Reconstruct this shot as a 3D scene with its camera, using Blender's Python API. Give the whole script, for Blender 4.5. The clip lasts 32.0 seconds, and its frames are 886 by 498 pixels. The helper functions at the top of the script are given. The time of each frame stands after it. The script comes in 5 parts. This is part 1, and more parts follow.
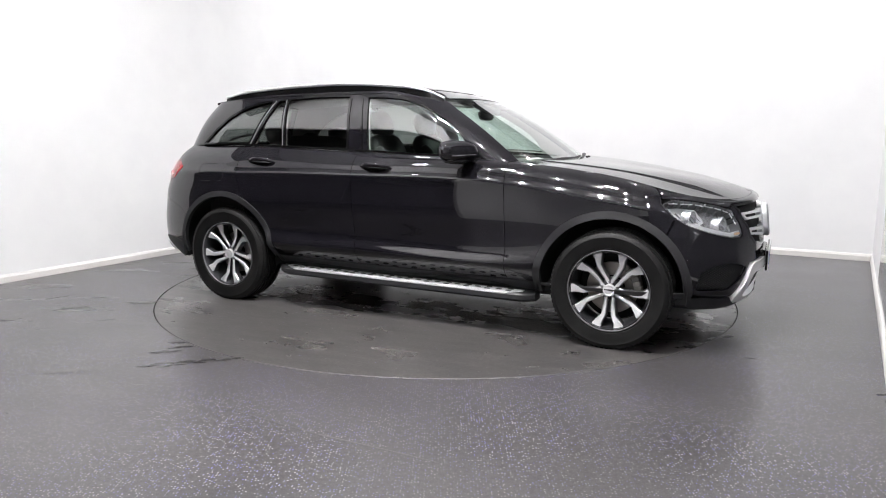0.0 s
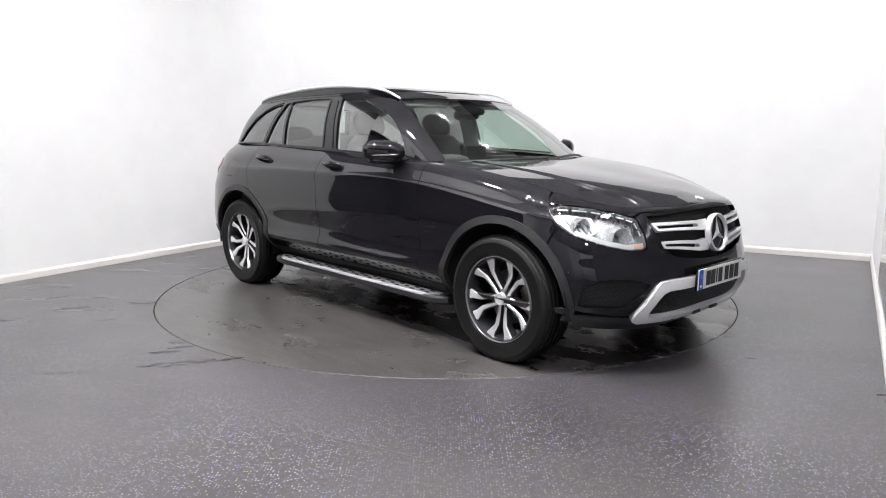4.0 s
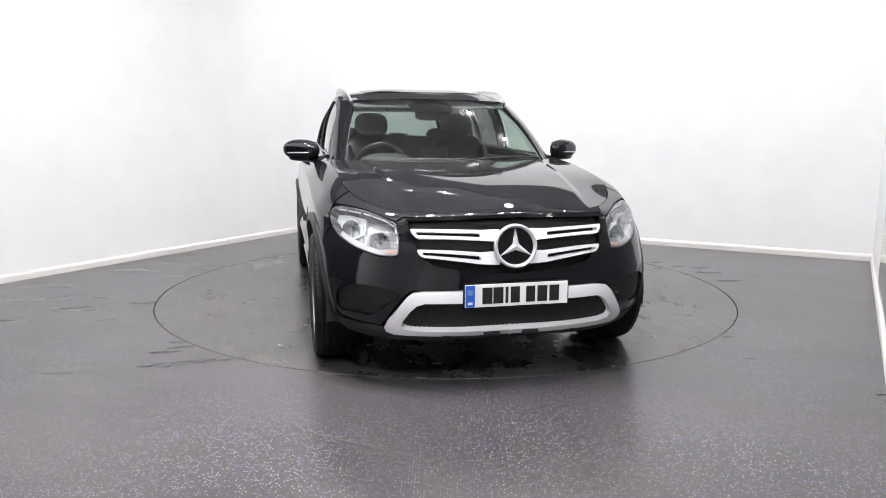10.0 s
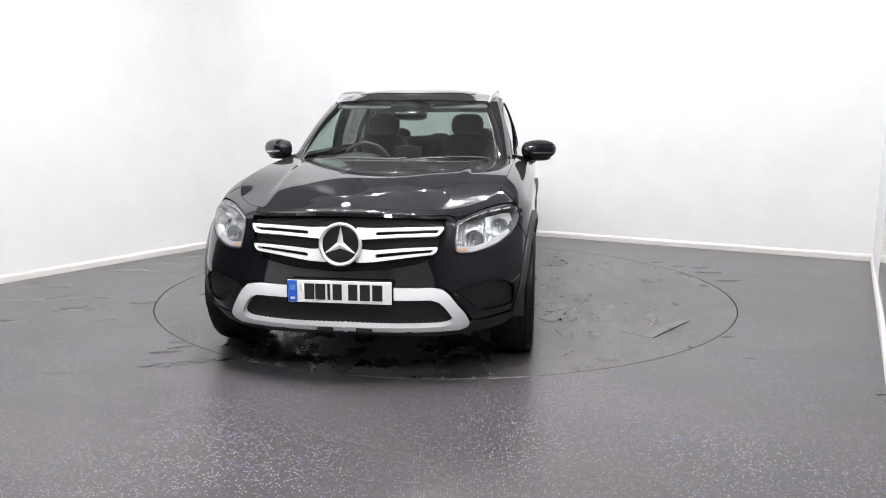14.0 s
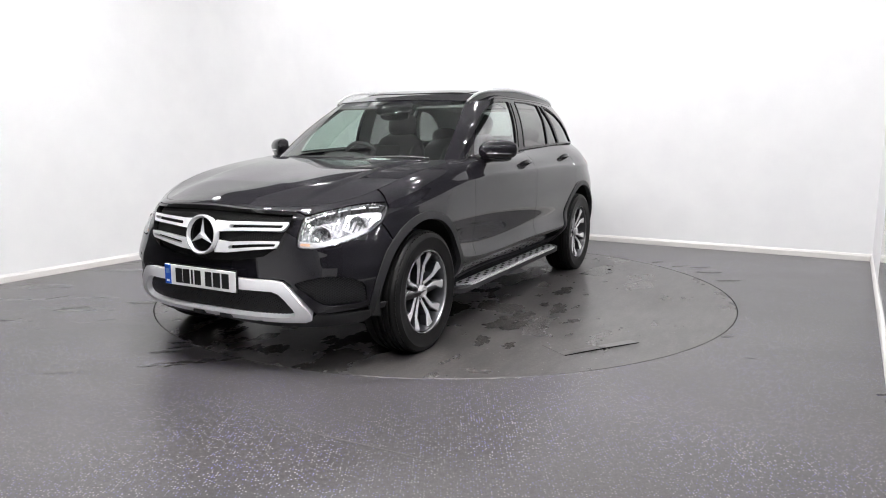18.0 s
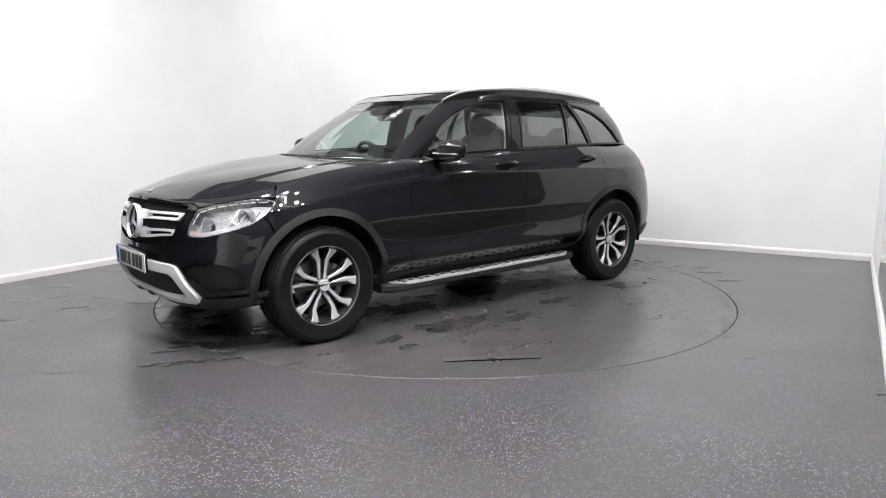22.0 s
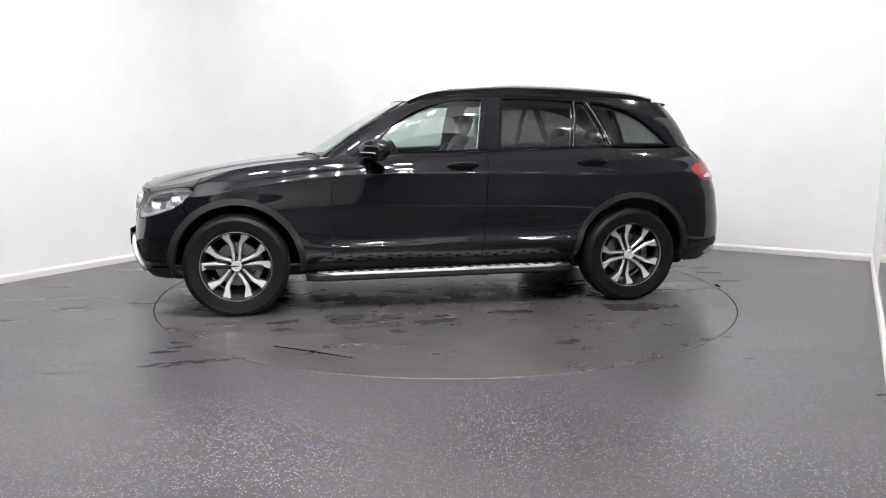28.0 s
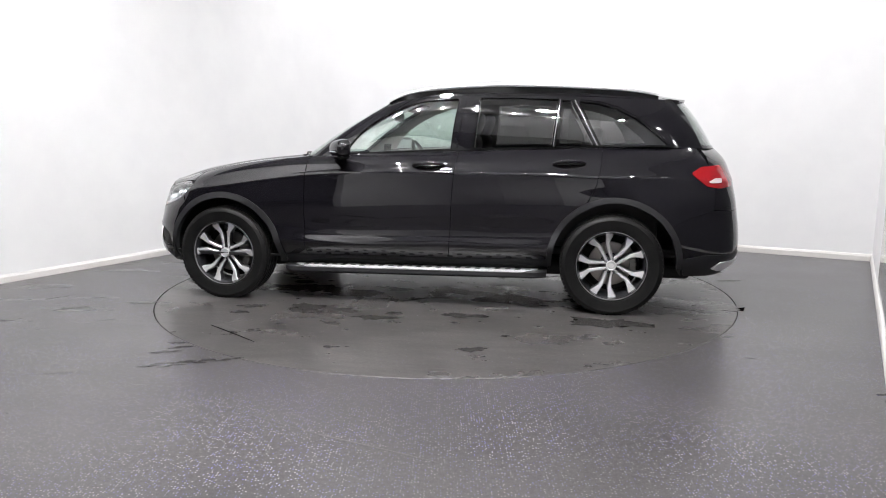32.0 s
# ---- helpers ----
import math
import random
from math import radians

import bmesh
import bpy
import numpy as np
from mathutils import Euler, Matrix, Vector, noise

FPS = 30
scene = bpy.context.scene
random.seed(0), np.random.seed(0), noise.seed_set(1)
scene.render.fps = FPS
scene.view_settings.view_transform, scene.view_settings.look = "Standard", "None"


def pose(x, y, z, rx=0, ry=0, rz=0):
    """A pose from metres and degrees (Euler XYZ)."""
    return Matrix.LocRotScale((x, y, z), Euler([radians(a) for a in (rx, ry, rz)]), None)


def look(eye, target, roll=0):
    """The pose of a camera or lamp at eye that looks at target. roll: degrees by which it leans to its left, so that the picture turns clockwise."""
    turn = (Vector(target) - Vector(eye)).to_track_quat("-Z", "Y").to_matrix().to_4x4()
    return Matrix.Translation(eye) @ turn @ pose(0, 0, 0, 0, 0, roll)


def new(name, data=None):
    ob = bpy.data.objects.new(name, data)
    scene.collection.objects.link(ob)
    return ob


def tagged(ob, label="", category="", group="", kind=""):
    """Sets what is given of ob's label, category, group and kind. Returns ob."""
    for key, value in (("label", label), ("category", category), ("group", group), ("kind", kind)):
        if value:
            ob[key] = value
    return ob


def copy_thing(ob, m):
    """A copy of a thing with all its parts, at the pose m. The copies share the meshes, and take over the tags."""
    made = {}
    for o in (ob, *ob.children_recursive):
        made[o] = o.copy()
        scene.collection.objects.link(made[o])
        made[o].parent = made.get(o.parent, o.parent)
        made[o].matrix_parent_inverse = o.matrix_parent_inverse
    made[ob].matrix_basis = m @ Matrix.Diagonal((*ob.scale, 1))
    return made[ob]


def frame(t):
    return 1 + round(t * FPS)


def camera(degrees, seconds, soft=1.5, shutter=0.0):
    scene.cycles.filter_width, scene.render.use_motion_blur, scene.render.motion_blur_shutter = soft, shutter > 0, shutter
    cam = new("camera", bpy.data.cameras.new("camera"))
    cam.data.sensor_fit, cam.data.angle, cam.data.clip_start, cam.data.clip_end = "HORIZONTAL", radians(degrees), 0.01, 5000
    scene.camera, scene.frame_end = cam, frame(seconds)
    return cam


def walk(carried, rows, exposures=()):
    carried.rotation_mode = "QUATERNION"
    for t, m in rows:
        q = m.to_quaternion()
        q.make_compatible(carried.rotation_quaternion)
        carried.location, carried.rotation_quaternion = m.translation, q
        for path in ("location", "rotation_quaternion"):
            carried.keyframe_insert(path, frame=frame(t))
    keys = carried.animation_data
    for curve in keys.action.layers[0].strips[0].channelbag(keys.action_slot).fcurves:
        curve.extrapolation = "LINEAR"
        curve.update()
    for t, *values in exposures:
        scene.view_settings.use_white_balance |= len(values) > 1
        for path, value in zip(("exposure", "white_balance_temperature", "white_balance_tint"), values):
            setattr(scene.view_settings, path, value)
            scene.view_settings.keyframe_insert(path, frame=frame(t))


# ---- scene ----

# ---- camera: a tripod by the end of one wall, held still ----
cam = camera(64.0, 32.0, 1.0)
EYE = (0.0, -5.7404, 1.2554)
STAND = look(EYE, (-0.0193, -0.3076, 0.3629), 0.148)
walk(cam, [(0, STAND), (32, STAND)], [(0, .02), (13, .03), (20, -.05), (32, -.04)])

# turntable: degrees at time t, and where the car stands on it
TURN_START, TURN_RATE = -25.408, -5.1417
CAR_OFFSET = (0.1491, -0.2086)
TABLE_RADIUS = 2.2358

# ---- light ----
world = bpy.data.worlds.new("world")
scene.world = world
world.use_nodes = True
world.node_tree.nodes["Background"].inputs[0].default_value = (0.5, 0.52, 0.55, 1)
world.node_tree.nodes["Background"].inputs[1].default_value = 0.02
SPOT_GLOW, PANEL_GLOW = 5750.0, 930.0

# ---- materials ----
def material(name, color=(0.5, 0.5, 0.5), rough=0.5, metal=0.0, coat=0.0, coat_rough=0.03, spec=0.5):
    m = bpy.data.materials.new(name)
    m.use_nodes = True
    b = m.node_tree.nodes["Principled BSDF"]
    b.inputs["Base Color"].default_value = (*color, 1)
    b.inputs["Roughness"].default_value = rough
    b.inputs["Metallic"].default_value = metal
    b.inputs["Coat Weight"].default_value = coat
    b.inputs["Coat Roughness"].default_value = coat_rough
    b.inputs["Specular IOR Level"].default_value = spec
    return m


def node(m, kind, **values):
    n = m.node_tree.nodes.new(kind)
    for key, value in values.items():
        n.inputs[key].default_value = value
    return n


def link(m, a, b):
    m.node_tree.links.new(a, b)


def shader(m):
    return m.node_tree.nodes["Principled BSDF"]


def noise_of(m, scale, detail=4.0, rough=0.55, stretch=None):
    co = node(m, "ShaderNodeTexCoord")
    n = node(m, "ShaderNodeTexNoise", Scale=scale, Detail=detail, Roughness=rough)
    if stretch:
        mp = node(m, "ShaderNodeMapping")
        mp.inputs["Scale"].default_value = stretch
        link(m, co.outputs["Object"], mp.inputs["Vector"])
        link(m, mp.outputs[0], n.inputs["Vector"])
    else:
        link(m, co.outputs["Object"], n.inputs["Vector"])
    return n.outputs["Fac"]


def ramp(m, fac, *stops):
    r = node(m, "ShaderNodeValToRGB")
    e = r.color_ramp.elements
    while len(e) < len(stops):
        e.new(0.5)
    for el, (pos, c) in zip(e, stops):
        el.position = pos
        el.color = (*c, 1) if not isinstance(c, (int, float)) else (c, c, c, 1)
    link(m, fac, r.inputs[0])
    return r.outputs[0]


def vary_rough(m, fac, low, high):
    r = node(m, "ShaderNodeMapRange")
    r.inputs["To Min"].default_value, r.inputs["To Max"].default_value = low, high
    link(m, fac, r.inputs["Value"])
    link(m, r.outputs[0], shader(m).inputs["Roughness"])


def relief(m, fac, strength, distance):
    b = node(m, "ShaderNodeBump", Strength=strength, Distance=distance)
    link(m, fac, b.inputs["Height"])
    link(m, b.outputs[0], shader(m).inputs["Normal"])


def mix_color(m, fac, a, b):
    n = m.node_tree.nodes.new("ShaderNodeMix")
    n.data_type = "RGBA"
    for socket, value in ((n.inputs[0], fac), (n.inputs[6], a), (n.inputs[7], b)):
        if hasattr(value, "is_linked"):
            link(m, value, socket)
        else:
            socket.default_value = value if isinstance(value, (int, float)) else (*value, 1)
    return n.outputs[2]


def glow(name, color, strength):
    m = bpy.data.materials.new(name)
    m.use_nodes = True
    m.node_tree.nodes.clear()
    e = node(m, "ShaderNodeEmission", Color=(*color, 1), Strength=strength)
    o = node(m, "ShaderNodeOutputMaterial")
    link(m, e.outputs[0], o.inputs[0])
    return m


def pane(name, tint, gloss=0.08):
    m = bpy.data.materials.new(name)
    m.use_nodes = True
    m.node_tree.nodes.clear()
    t = node(m, "ShaderNodeBsdfTransparent", Color=(*tint, 1))
    g = node(m, "ShaderNodeBsdfGlossy", Color=(1, 1, 1, 1), Roughness=0.01)
    lw = node(m, "ShaderNodeLayerWeight", Blend=0.5)
    p5 = node(m, "ShaderNodeMath")
    p5.operation = "POWER"
    p5.inputs[1].default_value = 5.0
    link(m, lw.outputs["Facing"], p5.inputs[0])
    f = node(m, "ShaderNodeMapRange")
    f.inputs["To Min"].default_value = gloss
    link(m, p5.outputs[0], f.inputs["Value"])
    x = node(m, "ShaderNodeMixShader")
    o = node(m, "ShaderNodeOutputMaterial")
    link(m, f.outputs[0], x.inputs[0])
    link(m, t.outputs[0], x.inputs[1])
    link(m, g.outputs[0], x.inputs[2])
    link(m, x.outputs[0], o.inputs[0])
    return m


WALL = material("white_wall_paint", (0.82, 0.82, 0.82), 0.6)
w = noise_of(WALL, 3.0, 5)
link(WALL, ramp(WALL, w, (0.3, (0.71, 0.71, 0.715)), (0.7, (0.75, 0.75, 0.75))), shader(WALL).inputs["Base Color"])
relief(WALL, noise_of(WALL, 160, 3), 0.08, 0.002)
TRIM = material("white_gloss_trim", (0.62, 0.605, 0.585), 0.45)
CEILING = material("dark_ceiling", (0.03, 0.03, 0.03), 0.9)
STAGE_CEILING = material("grey_ceiling", (0.34, 0.34, 0.34), 0.9)
# near black on unseen walls, standing in for unlit surroundings in the car's reflections
DARK_WALL = material("unseen_near_black_wall", (0.02, 0.02, 0.022), 0.8)
# grey of an unseen bulkhead, dimmed so the pillars mirror less white
GREY_WALL = material("unseen_grey_bulkhead", (0.26, 0.26, 0.265), 0.7)
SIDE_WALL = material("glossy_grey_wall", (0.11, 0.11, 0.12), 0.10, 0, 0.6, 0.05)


def flat_noise(m, scale, detail=4.0, rough=0.55, stretch=(1, 1, 1)):
    co = node(m, "ShaderNodeTexCoord")
    mp = node(m, "ShaderNodeMapping")
    mp.inputs["Scale"].default_value = stretch
    mp.inputs["Rotation"].default_value = (0, 0, 0.15)
    n = node(m, "ShaderNodeTexNoise")
    n.noise_dimensions = "2D"
    n.inputs["Scale"].default_value, n.inputs["Detail"].default_value, n.inputs["Roughness"].default_value = scale, detail, rough
    link(m, co.outputs["Object"], mp.inputs["Vector"])
    link(m, mp.outputs[0], n.inputs["Vector"])
    return n.outputs["Fac"]


def times(m, a, b):
    n = m.node_tree.nodes.new("ShaderNodeMix")
    n.data_type, n.blend_type = "RGBA", "MULTIPLY"
    n.inputs[0].default_value = 1
    link(m, a, n.inputs[6])
    link(m, b, n.inputs[7])
    return n.outputs[2]


def blend(m, mode, a, b):
    n = m.node_tree.nodes.new("ShaderNodeMath")
    n.operation = mode
    for socket, value in zip(n.inputs, (a, b)):
        if hasattr(value, "is_linked"):
            link(m, value, socket)
        else:
            socket.default_value = value
    return n.outputs[0]


def plan_place(m):
    co = node(m, "ShaderNodeTexCoord")
    xyz = node(m, "ShaderNodeSeparateXYZ")
    link(m, co.outputs["Object"], xyz.inputs[0])
    return co.outputs["Object"], xyz.outputs[0], xyz.outputs[1]


def floor_material(name, flecks, wet, tint, puddles):
    """Worn speckled vinyl: grain, sparse bright flecks, scuff streaks or wet patches."""
    m = material(name, (0.1, 0.1, 0.1), 0.3)
    place, px, py = plan_place(m)
    base = ramp(m, flat_noise(m, 1.3, 6, 0.6), (0.28, tuple(0.84 * c for c in tint)), (0.74, tuple(1.14 * c for c in tint)))
    blot = ramp(m, flat_noise(m, 45, 5, 0.75), (0.3, (0.60, 0.60, 0.605)), (0.7, (1.40, 1.39, 1.38)))
    grain = ramp(m, flat_noise(m, 240, 2, 0.7), (0.3, (0.58, 0.58, 0.59)), (0.7, (1.42, 1.41, 1.42)))
    col = times(m, times(m, base, blot), grain)
    v = node(m, "ShaderNodeTexVoronoi")
    v.voronoi_dimensions = "2D"
    v.inputs["Scale"].default_value, v.inputs["Randomness"].default_value = 84.0, 1.0
    link(m, place, v.inputs["Vector"])
    near = ramp(m, v.outputs["Distance"], (0.18, 1.0), (0.25, 0.0))
    crowd = ramp(m, flat_noise(m, 1.1, 3, 0.6), (0.36, 0.40), (0.58, 0.9))
    pick = node(m, "ShaderNodeSeparateColor")
    link(m, v.outputs["Color"], pick.inputs[0])
    few = ramp(m, pick.outputs[0], (1 - flecks, 0.0), (1 - flecks * 0.6, 1.0))
    tone = ramp(m, pick.outputs[1], (0.0, (0.11, 0.10, 0.46)), (0.40, (0.26, 0.245, 0.54)), (0.60, (0.50, 0.495, 0.53)), (1.0, (0.52, 0.48, 0.455)))
    col = mix_color(m, blend(m, "MULTIPLY", blend(m, "MULTIPLY", near, few), crowd), col, tone)
    gloss = node(m, "ShaderNodeMapRange")
    gloss.inputs["To Min"].default_value, gloss.inputs["To Max"].default_value = wet
    link(m, flat_noise(m, 1.3, 4, 0.55, (1.0, 1.6, 1.0)), gloss.inputs["Value"])
    if puddles:
        # water left by the tyres, below and beside the car
        side = blend(m, "ABSOLUTE", blend(m, "SUBTRACT", py, CAR_OFFSET[1]), 0)
        zone = ramp(m, blend(m, "ADD", side, blend(m, "MULTIPLY", flat_noise(m, 1.1, 2), 0.5)), (0.45, 0.35), (0.75, 1.0), (1.18, 0.9), (1.42, 0.0))
        sea = ramp(m, blend(m, "ADD", flat_noise(m, 2.6, 8, 0.62, (1.0, 1.7, 1.0)), blend(m, "MULTIPLY", zone, 0.22)), (0.66, 0.0), (0.74, 1.0))
        # brushed smears and dull blotches worn into the top
        smear = ramp(m, flat_noise(m, 5.0, 8, 0.68, (0.7, 2.4, 1.0)), (0.34, (0.70, 0.70, 0.71)), (0.50, (1.0, 1.0, 1.0)), (0.68, (1.30, 1.28, 1.25)))
        col = times(m, col, smear)
        damp = ramp(m, blend(m, "ADD", flat_noise(m, 4.1, 7, 0.6, (1.7, 1.0, 1.0)), blend(m, "MULTIPLY", zone, 0.16)), (0.66, 0.0), (0.80, 1.0))
        col = mix_color(m, blend(m, "MULTIPLY", damp, 0.40), col, tuple(0.35 * c for c in tint))
        col = mix_color(m, blend(m, "MULTIPLY", sea, 0.12), col, tuple(0.5 * c for c in tint))
        link(m, mix_rough(m, sea, gloss.outputs[0], 0.17), shader(m).inputs["Roughness"])
    else:
        # smeared damp and faint scuffs beside the turntable
        zone = ramp(m, blend(m, "DIVIDE", blend(m, "ADD", px, 5.0), 5.0), (0.48, 0.7), (0.74, 0.0))
        streak = ramp(m, flat_noise(m, 1.5, 9, 0.70, (0.55, 3.2, 1)), (0.56, 0.0), (0.64, 0.6), (0.74, 1.0))
        wear = blend(m, "MULTIPLY", streak, zone)
        col = mix_color(m, blend(m, "MULTIPLY", wear, 0.45), col, (0.12, 0.116, 0.112))
        link(m, mix_rough(m, wear, gloss.outputs[0], 0.22), shader(m).inputs["Roughness"])
    link(m, col, shader(m).inputs["Base Color"])
    relief(m, flat_noise(m, 180, 2), 0.04, 0.001)
    shader(m).inputs["Specular IOR Level"].default_value = 0.55
    return m


def mix_rough(m, fac, a, b):
    n = node(m, "ShaderNodeMix")
    for socket, value in ((n.inputs[0], fac), (n.inputs[2], a), (n.inputs[3], b)):
        if hasattr(value, "is_linked"):
            link(m, value, socket)
        else:
            socket.default_value = value
    return n.outputs[0]


FLOOR = floor_material("speckled_safety_floor", 0.40, (0.26, 0.325), (0.0405, 0.0383, 0.0374), False)
TABLE_TOP = floor_material("worn_turntable_floor", 0.015, (0.25, 0.32), (0.0490, 0.0465, 0.0453), True)
PIT = material("pit_dark", (0.006, 0.006, 0.006), 0.9, spec=0.1)
CRACK = material("open_joint", (0.004, 0.004, 0.004), 0.9, spec=0.02)
DAMP = material("damp_patch", (0.020, 0.019, 0.0185), 0.22)
link(DAMP, ramp(DAMP, noise_of(DAMP, 40, 5, 0.7), (0.38, (0.021, 0.0198, 0.0192)), (0.66, (0.042, 0.0397, 0.0388))), shader(DAMP).inputs["Base Color"])
vary_rough(DAMP, noise_of(DAMP, 7, 4), 0.17, 0.28)
SMEAR = material("dried_water_smear", (0.07, 0.067, 0.065), 0.3)
link(SMEAR, ramp(SMEAR, noise_of(SMEAR, 22, 6, 0.7), (0.42, (0.046, 0.0435, 0.0425)), (0.62, (0.095, 0.091, 0.088))), shader(SMEAR).inputs["Base Color"])
SCUFF = material("pale_scuff", (0.105, 0.10, 0.098), 0.4)
TABLE_EDGE = material("worn_turntable_edge", (0.050, 0.047, 0.046), 0.5)
TREAD = material("ribbed_step_plate", (0.74, 0.74, 0.75), 0.40, 0.2)

PAINT = material("black_metallic_paint", (0.003, 0.003, 0.0033), 0.5, 0.0, 1.0, 0.03, 0.06)
f = noise_of(PAINT, 900, 1)
link(PAINT, ramp(PAINT, f, (0.55, (0.0034, 0.0031, 0.0045)), (0.75, (0.0105, 0.0092, 0.0142))), shader(PAINT).inputs["Base Color"])
vary_rough(PAINT, noise_of(PAINT, 5, 4), 0.45, 0.6)
CLADDING = material("grained_grey_plastic", (0.018, 0.018, 0.0195), 0.5, spec=0.4)
relief(CLADDING, noise_of(CLADDING, 420, 2), 0.15, 0.0006)
vary_rough(CLADDING, noise_of(CLADDING, 12, 4), 0.42, 0.58)
MESH = material("grey_intake_mesh", (0.012, 0.012, 0.013), 0.5)
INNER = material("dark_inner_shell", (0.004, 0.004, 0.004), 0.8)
GLOSS = material("piano_black_trim", (0.004, 0.004, 0.004), 0.08)
SILVER = material("satin_silver_paint", (0.80, 0.80, 0.81), 0.36, 0.05, 0.4)
BADGE = material("bright_badge_metal", (0.78, 0.78, 0.80), 0.16, 0.55, 0.5)
relief(SILVER, noise_of(SILVER, 300, 2), 0.04, 0.0005)
CHROME = material("chrome", (0.78, 0.78, 0.80), 0.06, 1.0)
ALUMINIUM = material("brushed_aluminium", (0.66, 0.66, 0.67), 0.28, 0.55)
vary_rough(ALUMINIUM, noise_of(ALUMINIUM, 60, 3, 0.6, (1, 20, 20)), 0.2, 0.38)
RUBBER = material("tyre_rubber", (0.018, 0.018, 0.018), 0.62, spec=0.2)
vary_rough(RUBBER, noise_of(RUBBER, 14, 4), 0.42, 0.62)
link(RUBBER, ramp(RUBBER, noise_of(RUBBER, 7, 5), (0.35, (0.004, 0.004, 0.004)), (0.7, (0.0095, 0.0093, 0.009))), shader(RUBBER).inputs["Base Color"])
STUD = material("black_rubber_stud", (0.015, 0.015, 0.015), 0.6)
ALLOY = material("machined_alloy", (0.85, 0.85, 0.86), 0.27, 0.65, 0.5)
ALLOY_DARK = material("dark_grey_alloy", (0.035, 0.036, 0.04), 0.3, 0.5, 0.4)
DISC = material("brake_disc_steel", (0.32, 0.30, 0.28), 0.35, 0.9)
CALIPER = material("cast_caliper", (0.30, 0.29, 0.27), 0.5, 0.6)
GLASS = pane("green_tinted_glass", (0.80, 0.92, 0.86), 0.19)
SIDE_GLASS = pane("green_tinted_side_glass", (0.80, 0.92, 0.86), 0.27)
PRIVACY = pane("dark_privacy_glass", (0.25, 0.255, 0.25), 0.14)
REAR_GLASS = pane("tinted_rear_glass", (0.46, 0.52, 0.49))
LENS = pane("clear_lamp_lens", (0.88, 0.89, 0.90), 0.08)
LAMP_BACK = material("lamp_reflector", (0.60, 0.61, 0.62), 0.26, 0.75)
relief(LAMP_BACK, noise_of(LAMP_BACK, 60, 2, 0.5, (1, 3, 0.6)), 0.4, 0.012)
LAMP_BRIGHT = material("bright_lamp_reflector", (0.58, 0.59, 0.60), 0.32, 0.4, 0.5)
INDICATOR = material("pale_indicator_lens", (0.50, 0.50, 0.51), 0.2, 0.3)
LAMP_DARK = material("lamp_bezel", (0.25, 0.25, 0.26), 0.25, 0.6)
DAY_BLOCK = material("clear_daylight_block", (0.62, 0.62, 0.63), 0.12, 0.3)
AMBER = material("amber_lens", (0.55, 0.32, 0.20), 0.15)
RED = material("red_lamp_lens", (0.32, 0.006, 0.010), 0.12, 0, 0.6)
RED_GLASS = material("clear_lamp_strip", (0.75, 0.6, 0.6), 0.15)
PLATE = material("white_number_plate", (0.78, 0.78, 0.77), 0.3)
PLATE_BLUE = material("blue_plate_band", (0.015, 0.10, 0.52), 0.35)
PLATE_INK = material("black_plate_ink", (0.008, 0.008, 0.008), 0.4)
CABIN = material("dark_cabin_trim", (0.022, 0.021, 0.021), 0.7)
relief(CABIN, noise_of(CABIN, 200, 2), 0.1, 0.001)
SEAT = material("black_leather", (0.017, 0.016, 0.016), 0.48)
relief(SEAT, noise_of(SEAT, 120, 4), 0.2, 0.001)
VISOR = material("grey_sun_visor", (0.09, 0.09, 0.085), 0.8)
HEADLINER = material("pale_headliner", (0.42, 0.42, 0.40), 0.9)

# ---- building tools ----
def mesh_object(name, verts, faces, mats, parent=None, label="", normals=None, smooth=True, face_mats=None):
    me = bpy.data.meshes.new(name)
    me.from_pydata([tuple(map(float, v)) for v in verts], [], [tuple(map(int, f)) for f in faces])
    for m in mats if isinstance(mats, (list, tuple)) else [mats]:
        me.materials.append(m)
    if smooth:
        me.polygons.foreach_set("use_smooth", [True] * len(me.polygons))
    if face_mats is not None:
        me.polygons.foreach_set("material_index", [int(i) for i in face_mats])
    me.update()
    if normals is not None:
        me.normals_split_custom_set_from_vertices([tuple(map(float, n)) for n in normals])
    ob = new(name, me)
    if parent is not None:
        ob.parent = parent
    if label:
        tagged(ob, label)
    return ob


def part(name, bm, mat, parent=None, label="", smooth=False):
    me = bpy.data.meshes.new(name)
    bmesh.ops.recalc_face_normals(bm, faces=bm.faces)
    bm.to_mesh(me)
    bm.free()
    for m in mat if isinstance(mat, (list, tuple)) else [mat]:
        me.materials.append(m)
    if smooth:
        me.polygons.foreach_set("use_smooth", [True] * len(me.polygons))
        me.set_sharp_from_angle(angle=radians(38))
    ob = new(name, me)
    if parent is not None:
        ob.parent = parent
    if label:
        tagged(ob, label)
    return ob


def box(size, at=(0, 0, 0), bevel=0.0, turn=None, bm=None, segments=2):
    bm = bm or bmesh.new()
    m = Matrix.Translation(at) @ (turn.to_4x4() if turn is not None else Matrix.Identity(4))
    geom = bmesh.ops.create_cube(bm, size=1, matrix=m @ Matrix.Diagonal((*size, 1)))
    if bevel > 0:
        edges = list({e for v in geom["verts"] for e in v.link_edges})
        bmesh.ops.bevel(bm, geom=edges, offset=bevel, segments=segments, affect="EDGES", profile=0.5)
    return bm


